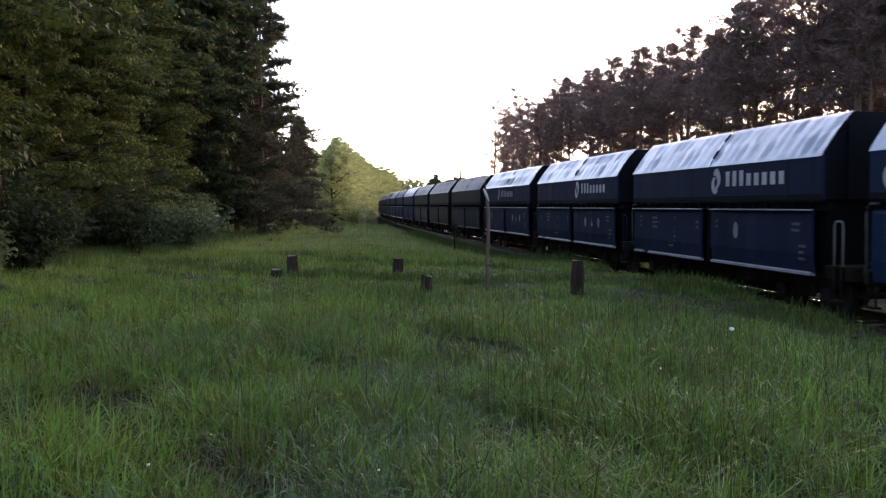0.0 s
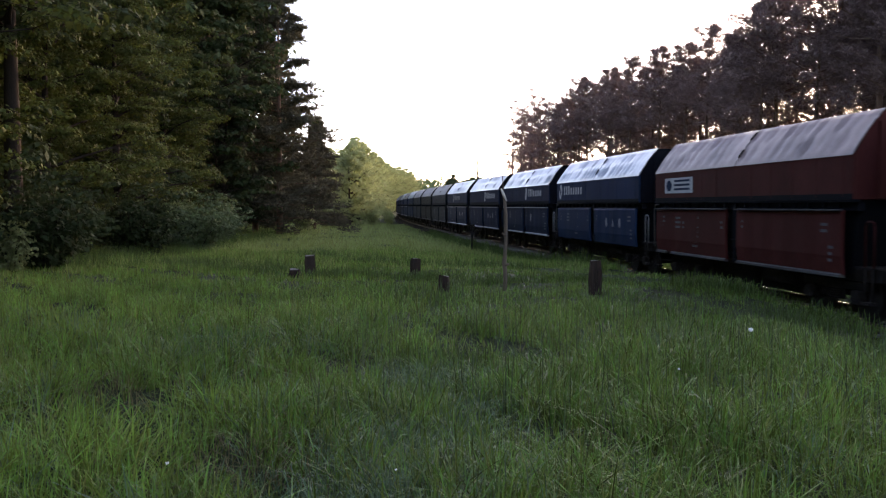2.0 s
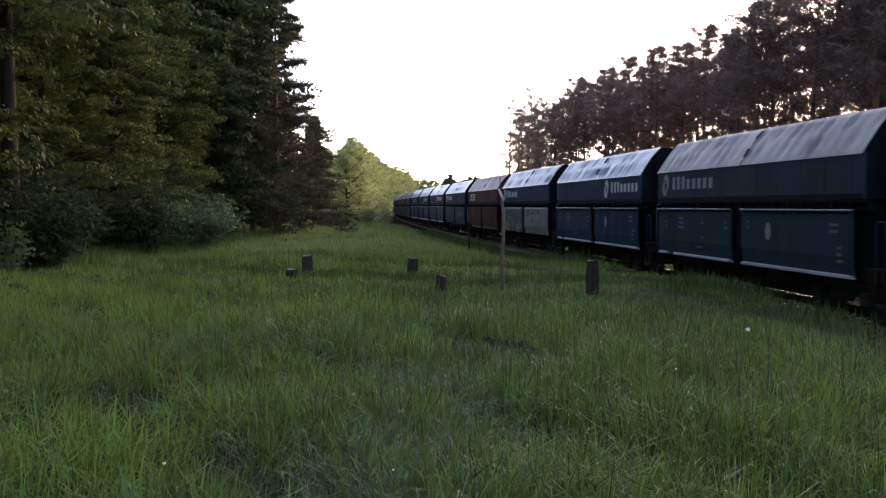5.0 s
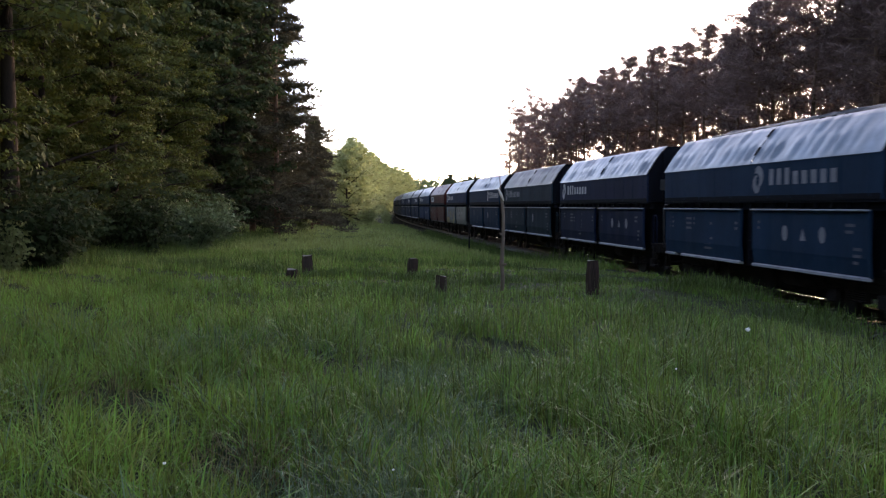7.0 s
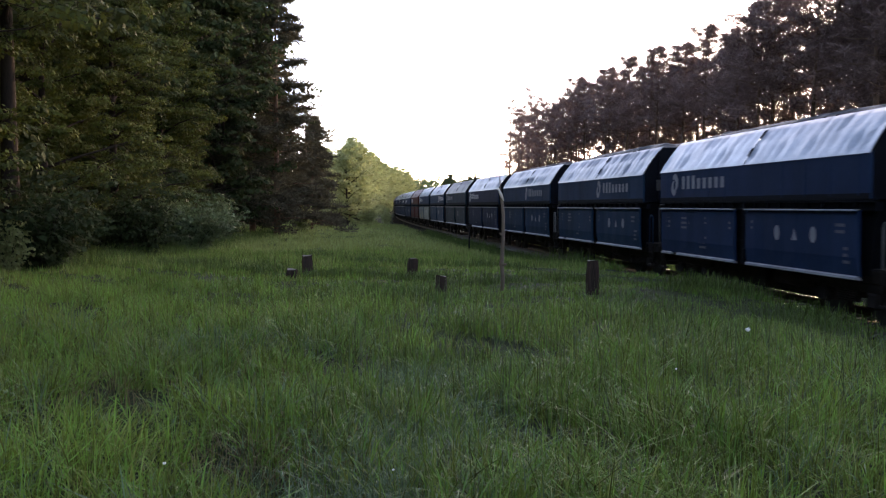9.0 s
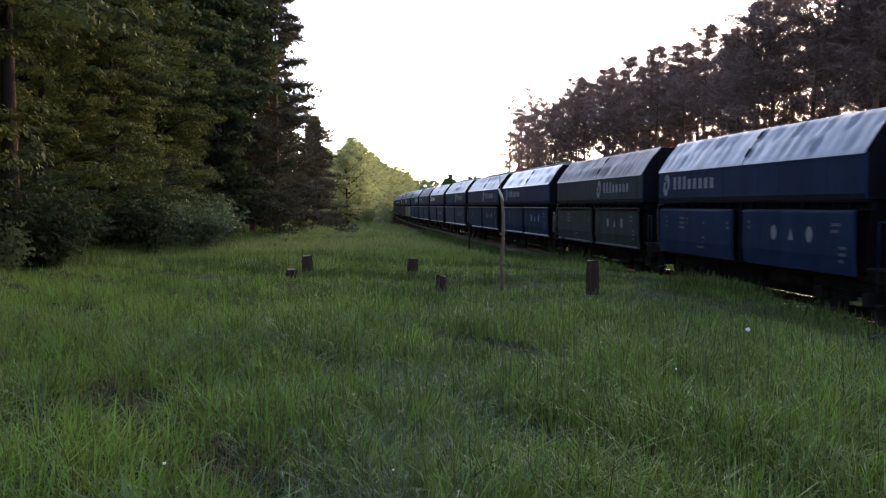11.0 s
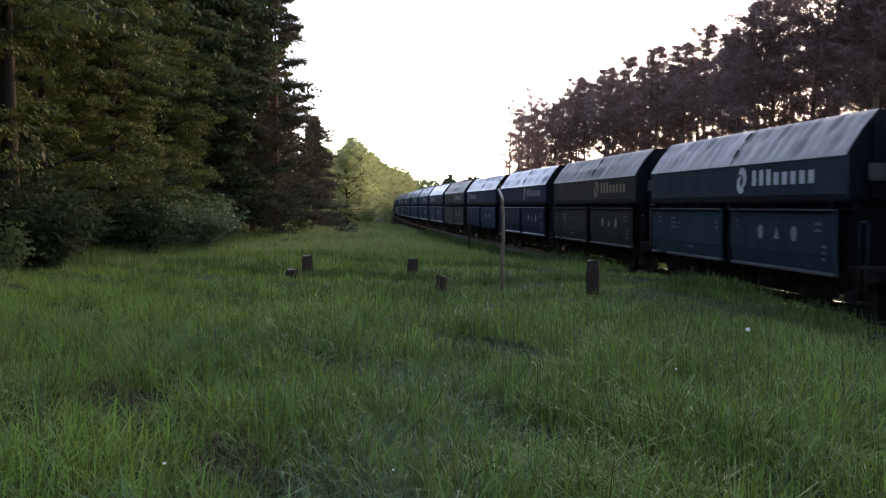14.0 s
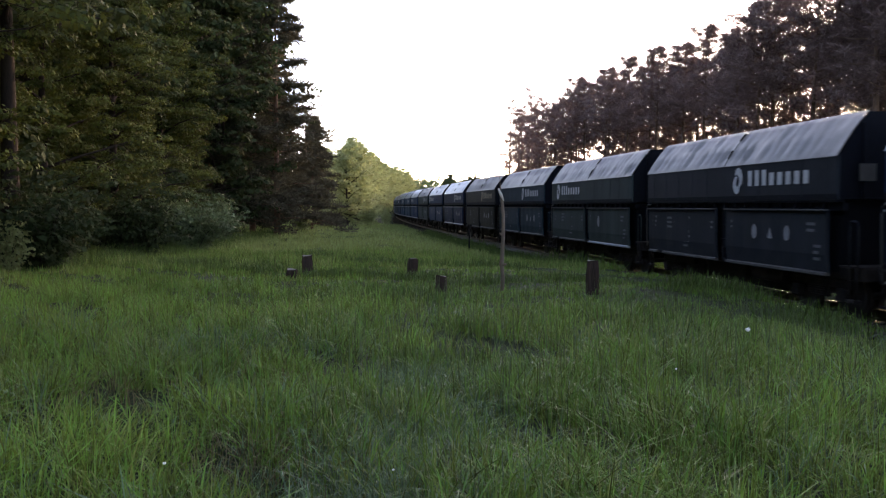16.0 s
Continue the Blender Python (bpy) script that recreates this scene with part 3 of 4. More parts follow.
    (17, "blue", "bright", "white", -0.5, "w", "three", False, 0.05),
]
LABELS = {
    "navy": "dark navy blue bulk hopper wagon with %s roof sheets", "blue": "bright blue bulk hopper wagon with %s roof sheets",
    "mid_blue": "blue bulk hopper wagon with %s roof sheets", "teal": "faded teal blue hopper wagon with %s roof sheets",
    "red": "rust red hopper wagon with %s roof sheets", "grey_green": "dirty grey-green hopper wagon with %s roof sheets",
    "olive": "dirty olive grey hopper wagon with %s roof sheets", "slate": "grimy slate blue hopper wagon with %s roof sheets",
}
ROOF_WORDS = {"bright": "pale dented", "blue": "blue-grey dented", "grey": "dull grey", "tan": "dusty grey-brown", "red": "faded rusty"}
WAGONS = {}
WHEELS = []


def build_wagon(n, body, roof, flange, logo, logo_paint, signs, plain, heap):
    near = n >= -3
    car = empty("hopper_wagon", Matrix.Identity(4), "blue hopper wagon with colourful graffiti on its side flaps" if n == 3 else LABELS[body] % ROOF_WORDS[roof], "freight wagon", "wagons of the coal train")
    P, R = PAINTS[body], ROOFS[roof]
    # except on the red wagon, dark paint imitates shade between the wagons
    end_shade_paint = P if body == "red" else DARK
    for side in (1, -1):
        for k, (x0, x1) in enumerate(((-0.1, HALF), (-REAR, -0.14))):
            piece("roof_panel", shared("roof_panel_%d_%d_%d" % (side, k, n % 3), R, roof_maker(x0, x1, side, 7 + k + 2 * (n % 3))), car, "dented sheet metal roof panel")
        if near and side > 0:
            for k in range(2):
                piece("roof_hinge", shared("roof_hinge_%d" % k, IRON, hinge_maker(k)), car, "dark iron roof hinge")
        piece("upper_side", shared("upper_side_%d" % side, P, side_maker(side)), car)
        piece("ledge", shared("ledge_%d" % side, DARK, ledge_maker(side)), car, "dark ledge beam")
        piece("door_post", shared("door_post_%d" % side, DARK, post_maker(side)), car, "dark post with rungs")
        for k, (x0, x1) in enumerate(DOORS):
            pm = P
            if n == 3:
                pm = GRAFFITI_BASE[k]
            door = piece("flap", shared("flap_%d_%d" % (side, k), pm, door_maker(x0, x1, side)), car, "side discharge flap")
            if flange != "none":
                for j, (a, b) in enumerate(((4.75, x1), (x0, 4.3)) if k == 0 else ((x0, x1),)):
                    piece("lower_flange", shared("lower_flange_%d_%d_%d" % (side, k, j), FLANGES["white" if n == 15 and k == 1 else flange], flange_maker(a, b, side)), door, "pale metal flange")
                piece("upper_lip", shared("upper_lip_%d_%d" % (side, k), FLANGES[flange], lip_maker(x0, x1, side)), door, "pale metal lip")
        if near or side > 0:
            piece("handrail", shared("handrail_%d" % side, WHITE_DULL if n in (0, 7, 9, 1) else P, loop_rail_maker(side)), car, "bent tube handrail")
            # the tube's lit line is put into its colour, paler than the body
            piece("corner_rail", shared("corner_rail_%d" % side, FLANGES["dull"], corner_rail_maker(side)), car, "bent tube corner rail")
    for end in (1, -1):
        piece("end_wall", shared("end_wall_%d" % end, end_shade_paint, end_maker(end)), car, "ribbed end wall")
        for y in (-0.875, 0.875):
            b = piece("buffer", shared("buffer", IRON, buffer_maker), car, "round iron buffer")
            b.matrix_basis = pose(end * 5.66, y, 1.03, 0, 0, 0 if end > 0 else 180)
        bog = piece("bogie", shared("bogie_frame", IRON, bogie_frame_maker), car, "black iron bogie")
        bog.matrix_basis = pose(end * 4.0, 0, 0)
        tagged(piece("springs", shared("springs", IRON, spring_maker), bog), kind="stuff")
        for x in (-0.9, 0.9):
            w = piece("wheelset", shared("wheelset", WHEEL, wheelset_maker), bog, "steel wheels on an axle")
            w.matrix_basis = pose(x, 0, 0.46)
            if near:
                WHEELS.append((w, x))
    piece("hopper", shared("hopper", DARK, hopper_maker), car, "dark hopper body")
    piece("underframe", shared("underframe", IRON, frame_maker), car, "black iron underframe")
    piece("coupling", shared("coupling", IRON, coupling_maker), car, "iron screw coupling and hoses")
    piece("coal_load", shared("coal_load_%d" % int(heap * 100), COAL, coal_maker(heap)), car, "black coal")
    if near:
        ink = {"w": WHITE, "d": WHITE_DULL, "t": TAN}[logo_paint]
        if logo is not None:
            for k in range(2):
                piece("emblem_blade", shared("emblem_blade_%d" % k, ink, swirl_maker(k)), car, "pale painted blade of a swirl").matrix_basis = pose(logo, 0, 0)
            place = logo - 0.95
            for k in range(8):
                kind = 0 if k < 3 else 4
                piece("emblem_bar", shared("emblem_bar_%d" % kind, ink, bar_maker(kind)), car, "pale painted block").matrix_basis = pose(place, 0, 0)
                place -= 0.36 if k < 3 else 0.38
        if signs:
            for kind in (["one"] if signs == "one" else ["first", "second", "third"]):
                piece("painted_sign", shared("sign_" + kind, WHITE_DULL, signs_maker(kind)), car, "white painted sign")
        tagged(piece("painted_note", shared("notes_%d" % (n % 4), NOTE_INK, notes_maker(n % 4)), car, "rows of small pale painted bars"), kind="stuff")
        if n in (6, 8, 14, 16, 13):
            piece("end_board", shared("end_board", FLANGES["dull"], board_maker), car, "pale board on the end wall")
    if n == 2:
        piece("plaque", shared("plaque", WHITE, plaque_maker), car, "white painted plate")
        piece("plaque_bars", shared("plaque_bars", PAINTS["blue"], plaque_bars_maker), car, "blue bars")
    if n == 3:
        for name, m, mk in GRAFFITI:
            tagged(piece(name, shared(name, m, mk), car, "spray-painted " + name.replace("_", " ")), kind="stuff")
    WAGONS[n] = car


def spray(name, colour):
    colour = tuple(c * 0.5 for c in colour)
    return mat(name, tuple(c * 0.7 for c in colour), tuple(min(1, c * 1.25) for c in colour), 2.5, 0.5, bump=0.05, fine=25, stain=0.4, stain_colour=tuple(c * 0.4 for c in colour))


S_BLUE, S_YELLOW, S_DARK, S_PALE, S_CYAN = spray("spray_blue", (0.025, 0.1, 0.14)), spray("spray_yellow", (0.34, 0.3, 0.1)), spray("spray_dark", (0.03, 0.04, 0.05)), spray("spray_pale_green", (0.2, 0.26, 0.22)), spray("spray_cyan", (0.08, 0.24, 0.32))
GRAFFITI_BASE = (S_BLUE, S_PALE)


def pale_letters_maker(bm):
    """Broad block letters, run together over the flap."""
    for x0, x1, z1 in ((-0.3, -0.95, 2.1), (-1.32, -2.12, 2.11), (-2.3, -3.12, 2.1), (-3.66, -4.86, 2.12)):
        flat(bm, [(x0, 1.8), (x1, 1.8), (x1, z1 - 0.05), (x1 + 0.06, z1), (x0 - 0.06, z1), (x0, z1 - 0.05)], 1.462)
    flat(bm, [(-0.3, 1.27), (-4.86, 1.27), (-4.86, 1.8), (-0.3, 1.8)], 1.462)


def letter_gaps_maker(bm):
    y = 1.466
    for pts in (
        ((-0.95, 1.76), (-1.32, 1.76), (-1.32, 2.13), (-0.95, 2.13)),
        ((-2.13, 1.94), (-2.29, 1.94), (-2.29, 2.13), (-2.13, 2.13)),
        ((-3.34, 1.72), (-3.46, 1.74), (-3.64, 2.13), (-3.14, 2.13)),
        ((-1.9, 1.84), (-2.46, 1.84), (-2.46, 1.95), (-1.9, 1.95)),
        ((-1.9, 1.5), (-2.4, 1.5), (-2.4, 1.62), (-1.9, 1.62)),
        ((-1.88, 1.5), (-1.95, 1.5), (-1.95, 1.95), (-1.88, 1.95)),
    ):
        flat(bm, pts, y)
    for x0, x1 in ((-0.3, -0.95), (-1.32, -2.12), (-2.3, -3.12), (-3.66, -4.86)):
        flat(bm, [(x0, 2.115), (x1, 2.115), (x1, 2.145), (x0, 2.145)], y)


def pale_dots_maker(bm):
    disc(bm, -1.42, 1.72, 0.11, 0.1, 1.47)
    disc(bm, -3.24, 1.76, 0.12, 0.15, 1.47)
    flat(bm, [(-1.97, 1.795), (-2.44, 1.795), (-2.44, 1.835), (-1.97, 1.835)], 1.47)


GRAFFITI = [
    ("yellow_spray", S_YELLOW, blob_maker(3, 0.5, 5.2, 0.98, 1.35, 9, 0.5, 1.4535)),
    ("cyan_spray", S_CYAN, blob_maker(8, 0.6, 5.2, 1.2, 2.1, 16, 0.36, 1.453)),
    ("dark_spray", S_DARK, blob_maker(11, 1.4, 4.8, 1.2, 2.05, 14, 0.26, 1.4643)),
    ("yellow_patches", S_YELLOW, blob_maker(15, 0.9, 4.4, 1.3, 2.0, 12, 0.17, 1.4715)),
    ("pale_letters", spray("spray_grey_green", (0.24, 0.3, 0.26)), pale_letters_maker),
    ("letter_gaps", S_DARK, letter_gaps_maker),
    ("pale_dots", spray("spray_white", (0.6, 0.64, 0.6)), pale_dots_maker),
]
for row in LIST:
    build_wagon(*row)

# How far the train has come (the front end of wagon 0), less 12.5 m a second.
LAG = [(0, 28.1), (0.5, 27.68), (1, 27.77), (2, 27.82), (4, 27.9), (6.5, 26.87), (7, 26.98), (7.5, 27.05), (8.5, 27.22), (9.2, 27.5), (11.3, 27.68), (12, 27.97), (13, 28.16), (14, 28.42), (15, 28.72), (15.5, 28.62), (16, 28.82)]


def run(t):
    return 12.5 * t + float(np.interp(t, [a for a, _ in LAG], [b for _, b in LAG]))


def wagon_pose(n, t):
    front = run(t) - n * CAR
    xa, ya, _ = on_track(front - HALF + 4.0)
    xb, yb, _ = on_track(front - HALF - 4.0)
    return pose((xa + xb) / 2, (ya + yb) / 2, 0, 0, 0, math.degrees(math.atan2(ya - yb, xa - xb)))


def motions():
    for n, car in WAGONS.items():
        walk(car, [(k * 0.5, wagon_pose(n, k * 0.5)) for k in range(33)])
    # the wheels roll: the way gone, over the radius of 0.46 m
    rolls = [(k / 30, math.degrees((run(k / 30) - run(0)) / 0.46)) for k in range(481)]
    for x in (-0.9, 0.9):
        rows = [(t, pose(x, 0, 0.46, 0, a, 0)) for t, a in rolls]
        for w, at_x in WHEELS:
            if at_x == x:
                walk(w, rows)


# ---- plants ----
def cards(rng, centres, size, up=0.3, spiky=1.6, lie=0.0):
    """Small pointed leaves, one at each centre, as diamonds bent along the middle."""
    n = len(centres)
    d = rng.normal(size=(n, 3))
    d[:, 2] += up
    d /= np.linalg.norm(d, axis=1)[:, None]
    e = rng.normal(size=(n, 3))
    if lie:
        d[:, 2] -= up
        d[:, 2] *= 1 - lie
        e[:, 2] *= 1 - lie
        d /= np.linalg.norm(d, axis=1)[:, None]
    e -= d * (e * d).sum(1)[:, None]
    e /= np.linalg.norm(e, axis=1)[:, None]
    s = (size * rng.uniform(0.6, 1.35, n))[:, None]
    nrm = np.cross(d, e)
    v = np.stack([centres - d * s * spiky * 0.5, centres + e * s * 0.5 + nrm * s * 0.12, centres + d * s * spiky * 0.5, centres - e * s * 0.5 + nrm * s * 0.12], 1).reshape(-1, 3)
    f = np.arange(n * 4).reshape(n, 4)
    return v, f


def clumps(rng, tips, leaves, radius, size):
    """Domed sprays of drooping leaves: each lies on the upper shell of a flat, uneven mound round its tip."""
    per = max(4, leaves // len(tips))
    n = len(tips) * per
    mound = rng.uniform(0.55, 1.35, (len(tips), 3)) * np.array([1.0, 1.0, 0.5]) * radius
    u = rng.normal(size=(n, 3))
    u[:, 2] = np.abs(u[:, 2]) * 0.9 - 0.12
    u /= np.linalg.norm(u, axis=1)[:, None]
    c = np.repeat(tips, per, axis=0) + u * np.repeat(mound, per, axis=0) * rng.uniform(0.55, 1.08, n)[:, None]
    nrm = u * np.array([0.55, 0.55, 1.0]) + rng.normal(size=(n, 3)) * 0.34 + np.array([0, 0, 0.25])
    nrm /= np.linalg.norm(nrm, axis=1)[:, None]
    d = u * np.array([1, 1, 0]) + np.array([0, 0, -0.45]) + rng.normal(size=(n, 3)) * 0.5
    d -= nrm * (d * nrm).sum(1)[:, None]
    d /= np.linalg.norm(d, axis=1)[:, None]
    e = np.cross(nrm, d)
    s = (size * rng.uniform(0.6, 1.4, n))[:, None]
    v = np.stack([c - d * s * 0.6, c + e * s * 0.45 - nrm * s * 0.1, c + d * s * 0.8 - nrm * s * 0.16, c - e * s * 0.45 - nrm * s * 0.1], 1).reshape(-1, 3)
    return v, np.arange(n * 4).reshape(n, 4)


def tufts(rng, centres, needles, length, width, flat_=0.6):
    """Bursts of thin needle sprays round the ends of twigs."""
    per = max(4, needles // len(centres))
    n = len(centres) * per
    reach = np.repeat(rng.uniform(0.6, 1.4, len(centres)), per)[:, None]
    d = rng.normal(size=(n, 3)) * np.array([1, 1, flat_])
    d[:, 2] += 0.3
    d /= np.linalg.norm(d, axis=1)[:, None]
    foot = np.repeat(centres, per, axis=0) + d * rng.uniform(0.0, 1.0, n)[:, None] * length * 1.1 * reach
    e = np.cross(d, rng.normal(size=(n, 3)))
    e /= np.linalg.norm(e, axis=1)[:, None]
    w = (width * rng.uniform(0.6, 1.4, n))[:, None]
    tip = foot + d * length * reach * rng.uniform(0.6, 1.2, n)[:, None]
    v = np.stack([foot - e * w * 0.5, foot + e * w * 0.5, tip], 1).reshape(-1, 3)
    return v, np.arange(n * 3).reshape(n, 3)


def limb_points(rnd, start, direction, length, droop, steps=5):
    pts, p, d = [start], Vector(start), Vector(direction).normalized()
    for _ in range(steps):
        d = (d + Vector((rnd.uniform(-0.2, 0.2), rnd.uniform(-0.2, 0.2), droop + rnd.uniform(-0.12, 0.12)))).normalized()
        p = p + d * (length / steps)
        pts.append(tuple(p))
    return pts


def broadleaf(seed, height, reach, leaf_material, low=0.12, leaves=13000, size=0.2, name="broadleaf_tree", label="", conic=0.0):
    """A trunk with limbs, twigs and sprays of leaves at their ends."""
    rnd, rng = random.Random(seed), np.random.default_rng(seed)
    tree = empty(name, Matrix.Identity(4), label, "tree", "trees along the meadow")
    bm = bmesh.new()
    lean = (rnd.uniform(-0.4, 0.4), rnd.uniform(-0.4, 0.4))
    trunk = [(lean[0] * k * k / 36, lean[1] * k * k / 36, -0.3 + (height * 0.93 + 0.3) * k / 6) for k in range(7)]
    r0 = height * 0.014 + 0.03
    tube(bm, trunk, [r0 * (1.25 - 1.15 * k / 6) for k in range(7)], 9)
    tips = []
    count = 28
    for i in range(count):
        h = low + (1 - low) * (i + rnd.random()) / count
        a = i * 2.4 + rnd.uniform(-0.4, 0.4)
        k = min(5, int(h * 6))
        f = h * 6 - k
        base = Vector(trunk[k]).lerp(Vector(trunk[k + 1]), f)
        round_ = math.sin(math.pi * min(1, (h * 0.86 + 0.16))) ** 0.6 * (1 - conic) + (1.05 - h) * conic
        ln = reach * max(0.22, round_) * rnd.uniform(0.5, 1.2)
        pts = limb_points(rnd, base, (math.cos(a), math.sin(a), 0.35 + 0.5 * h), ln, -0.04)
        tube(bm, pts, [r0 * 0.42 * (1 - 0.16 * j) * (1.1 - h * 0.6) for j in range(6)], 5, False)
        for j in range(2, 6):
            for _ in range(2):
                tp = limb_points(rnd, pts[j], (rnd.uniform(-1, 1), rnd.uniform(-1, 1), rnd.uniform(-0.35, 0.3)), ln * 0.34, -0.05, 2)
                tube(bm, tp, [0.02, 0.013, 0.006], 3, False)
                tips.append(tp[-1])
    tips = np.array(tips)
    part("trunk", bm, BARK, tree, "trunk with limbs, bark darkened for shade")
    v, f = clumps(rng, tips, leaves, 0.19 * reach, size)
    piece("crown", raw_mesh("crown", v, f, leaf_material), tree, "leafy crown")
    return tree


def pine(seed, height, bare=0.45, reach=2.4, needles=7000, size=0.24, label="", name="pine_tree", conic=False, boughs=34):
    """A tall bare trunk with layered boughs at its top."""
    rnd, rng = random.Random(seed), np.random.default_rng(seed)
    tree = empty(name, Matrix.Identity(4), label, "tree", "pines beyond the track")
    bm = bmesh.new()
    lx, ly = rnd.uniform(-0.5, 0.5), rnd.uniform(-0.5, 0.5)
    trunk = [(lx * (k / 6) ** 2, ly * (k / 6) ** 2, -0.3 + (height + 0.1) * k / 6) for k in range(7)]
    r0 = height * 0.0095 + 0.03
    tube(bm, trunk, [r0 * (1.2 - 1.1 * k / 6) for k in range(7)], 8)
    cs = []
    n = boughs
    for i in range(n):
        h = bare + (1 - bare) * (i + rnd.random()) / n
        a = i * 2.4 + rnd.uniform(-0.5, 0.5)
        k = min(5, int(h * 6))
        base = Vector(trunk[k]).lerp(Vector(trunk[k + 1]), h * 6 - k)
        u = (h - bare) / (1 - bare)
        ln = reach * (0.5 + 0.6 * math.sin(math.pi * (0.12 + 0.72 * u))) * rnd.uniform(0.4, 1.15) * (1.0 - 0.62 * u ** 3)
        if conic:
            ln = reach * (1.03 - u) ** 0.85 * rnd.uniform(0.7, 1.12)
        pts = limb_points(rnd, base, (math.cos(a), math.sin(a), 0.1 + (0.2 if conic else 0.45) * u), ln, -0.03 if conic else 0.03)
        if conic:
            bb = bmesh.new()
            tube(bb, pts, [r0 * 0.3 * (1 - 0.17 * j) for j in range(6)], 4, False)
            part("bough", bb, PINE_BARK, tree)
        else:
            tube(bm, pts, [r0 * 0.3 * (1 - 0.17 * j) for j in range(6)], 4, False)
        if not conic and rnd.random() < 0.2:
            continue
        for j in range(2, 6):
            for _ in range(4 if conic else 3):
                p = np.array(pts[j]) + rng.normal(size=3) * np.array([0.3, 0.3, 0.12]) * (ln / 4.0 if conic else ln / 2.0)
                cs.append(p)
    for _ in range(2 if conic else 12):
        h = rnd.uniform(min(0.25, bare * 0.5), bare)
        a = rnd.uniform(0, 6.28)
        base = Vector(trunk[0]).lerp(Vector(trunk[6]), h)
        tube(bm, limb_points(rnd, base, (math.cos(a), math.sin(a), 0.1), rnd.uniform(0.5, 1.4), -0.03, 3), [0.03, 0.02, 0.014, 0.008], 4, False)
    part("trunk", bm, PINE_BARK, tree, "reddish bare pine trunk")
    v, f = tufts(rng, np.array(cs), needles, size * (4.6 if conic else 5.0), size, 0.5 if conic else 0.7)
    piece("crown", raw_mesh("crown", v, f, NEEDLE_DARK if conic else NEEDLE), tree, "dark needle crown")
    return tree


def bush(seed, height, width, leaf_material, leaves=5000, size=0.15, label=""):
    rnd, rng = random.Random(seed), np.random.default_rng(seed)
    b = empty("bush", Matrix.Identity(4), label, "bush", "bushes at the wood's edge")
    bm = bmesh.new()
    tips = []
    for i in range(26):
        a, lean = i * 2.4, rnd.uniform(0.1, 1.0)
        pts = limb_points(rnd, (rnd.uniform(-0.15, 0.15), rnd.uniform(-0.15, 0.15), -0.1), (math.cos(a) * lean * width / height, math.sin(a) * lean * width / height, 1), height * rnd.uniform(0.6, 1.05), -0.05)
        tube(bm, pts, [0.03, 0.026, 0.022, 0.016, 0.01, 0.006], 4, False)
        tips += pts[1:]
        for p in pts[2:]:
            tips.append(tuple(np.array(p) + rng.normal(size=3) * 0.3))
    tagged(part("stem_bundle", bm, BARK, b, "thin stems"), kind="stuff")
    tips = np.array(tips)
    v, f = clumps(rng, tips, leaves, 0.15 * height, size)
    piece("foliage", raw_mesh("foliage", v, f, leaf_material), b, "leafy foliage")
    return b


def plant(proto, x, y, turn, scale, used=set()):
    """Stands a tree or bush there: the first time the pattern itself, then copies."""
    m = Matrix.Translation((x, y, soil(x, y) - 0.03)) @ pose(0, 0, 0, 0, 0, turn) 
    if proto.name not in used:
        used.add(proto.name)
        ob = proto
        ob.matrix_basis = m
    else:
        ob = copy_thing(proto, m)
    ob.scale = (scale, scale, scale)
    return ob


def build_woods():
    rnd = random.Random(3)
    oak = [broadleaf(11 + k, 14 + k * 1.5, 4.4, LEAF, 0.06, 34000, 0.115, label="tall leafy green broadleaf tree at the meadow's edge") for k in range(3)]
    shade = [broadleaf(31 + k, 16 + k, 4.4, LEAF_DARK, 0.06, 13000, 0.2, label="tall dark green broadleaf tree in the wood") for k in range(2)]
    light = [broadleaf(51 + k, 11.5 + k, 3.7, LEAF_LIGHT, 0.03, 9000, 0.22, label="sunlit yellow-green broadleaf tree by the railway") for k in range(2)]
    spruce = [pine(75, 20.5, 0.06, 5.6, 64000, 0.075, "tall dark conifer with boughs down to the grass", "conifer", True, 90), pine(72, 11, 0.05, 3.4, 26000, 0.075, "dark young conifer at the wood's edge", "conifer", True, 50)]
    pines = [pine(91 + k, 13.0 + k * 0.6, (0.46, 0.58, 0.5, 0.55)[k], 2.75, 16500, 0.046, "tall dark pine with a bare reddish trunk", boughs=40) for k in range(4)]
    thin = [pine(96 + k, 14.6 + k, 0.34, 2.3, 7000, 0.05, "thin open pine at the end of the belt", boughs=30) for k in range(2)]
    tall_bole = broadleaf(61, 17, 4.0, LEAF_DARK, 0.45, 12000, 0.15, label="tall tree with a bare dark bole at the wood's edge")
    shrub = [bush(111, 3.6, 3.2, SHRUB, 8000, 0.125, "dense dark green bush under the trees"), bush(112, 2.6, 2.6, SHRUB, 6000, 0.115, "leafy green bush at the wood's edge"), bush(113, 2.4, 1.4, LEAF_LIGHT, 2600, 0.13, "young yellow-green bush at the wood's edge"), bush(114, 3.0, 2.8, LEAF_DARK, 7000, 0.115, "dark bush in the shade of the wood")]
    # the wood beside the meadow: an edge, and rows behind it
    for i in range(11):
        y = 22 + i * 3.7
        x = -15.6 - 0.055 * (y - 22) + (-1.1, 0.9, 0.0, -1.6, 0.6)[i % 5] + rnd.uniform(-0.4, 0.4)
        plant((oak + shade[:1])[i % 4], x, y, rnd.uniform(0, 360), rnd.uniform(0.78, 1.15))
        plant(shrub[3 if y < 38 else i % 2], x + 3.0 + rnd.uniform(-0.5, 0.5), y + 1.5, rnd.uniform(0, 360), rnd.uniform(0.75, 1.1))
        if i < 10:
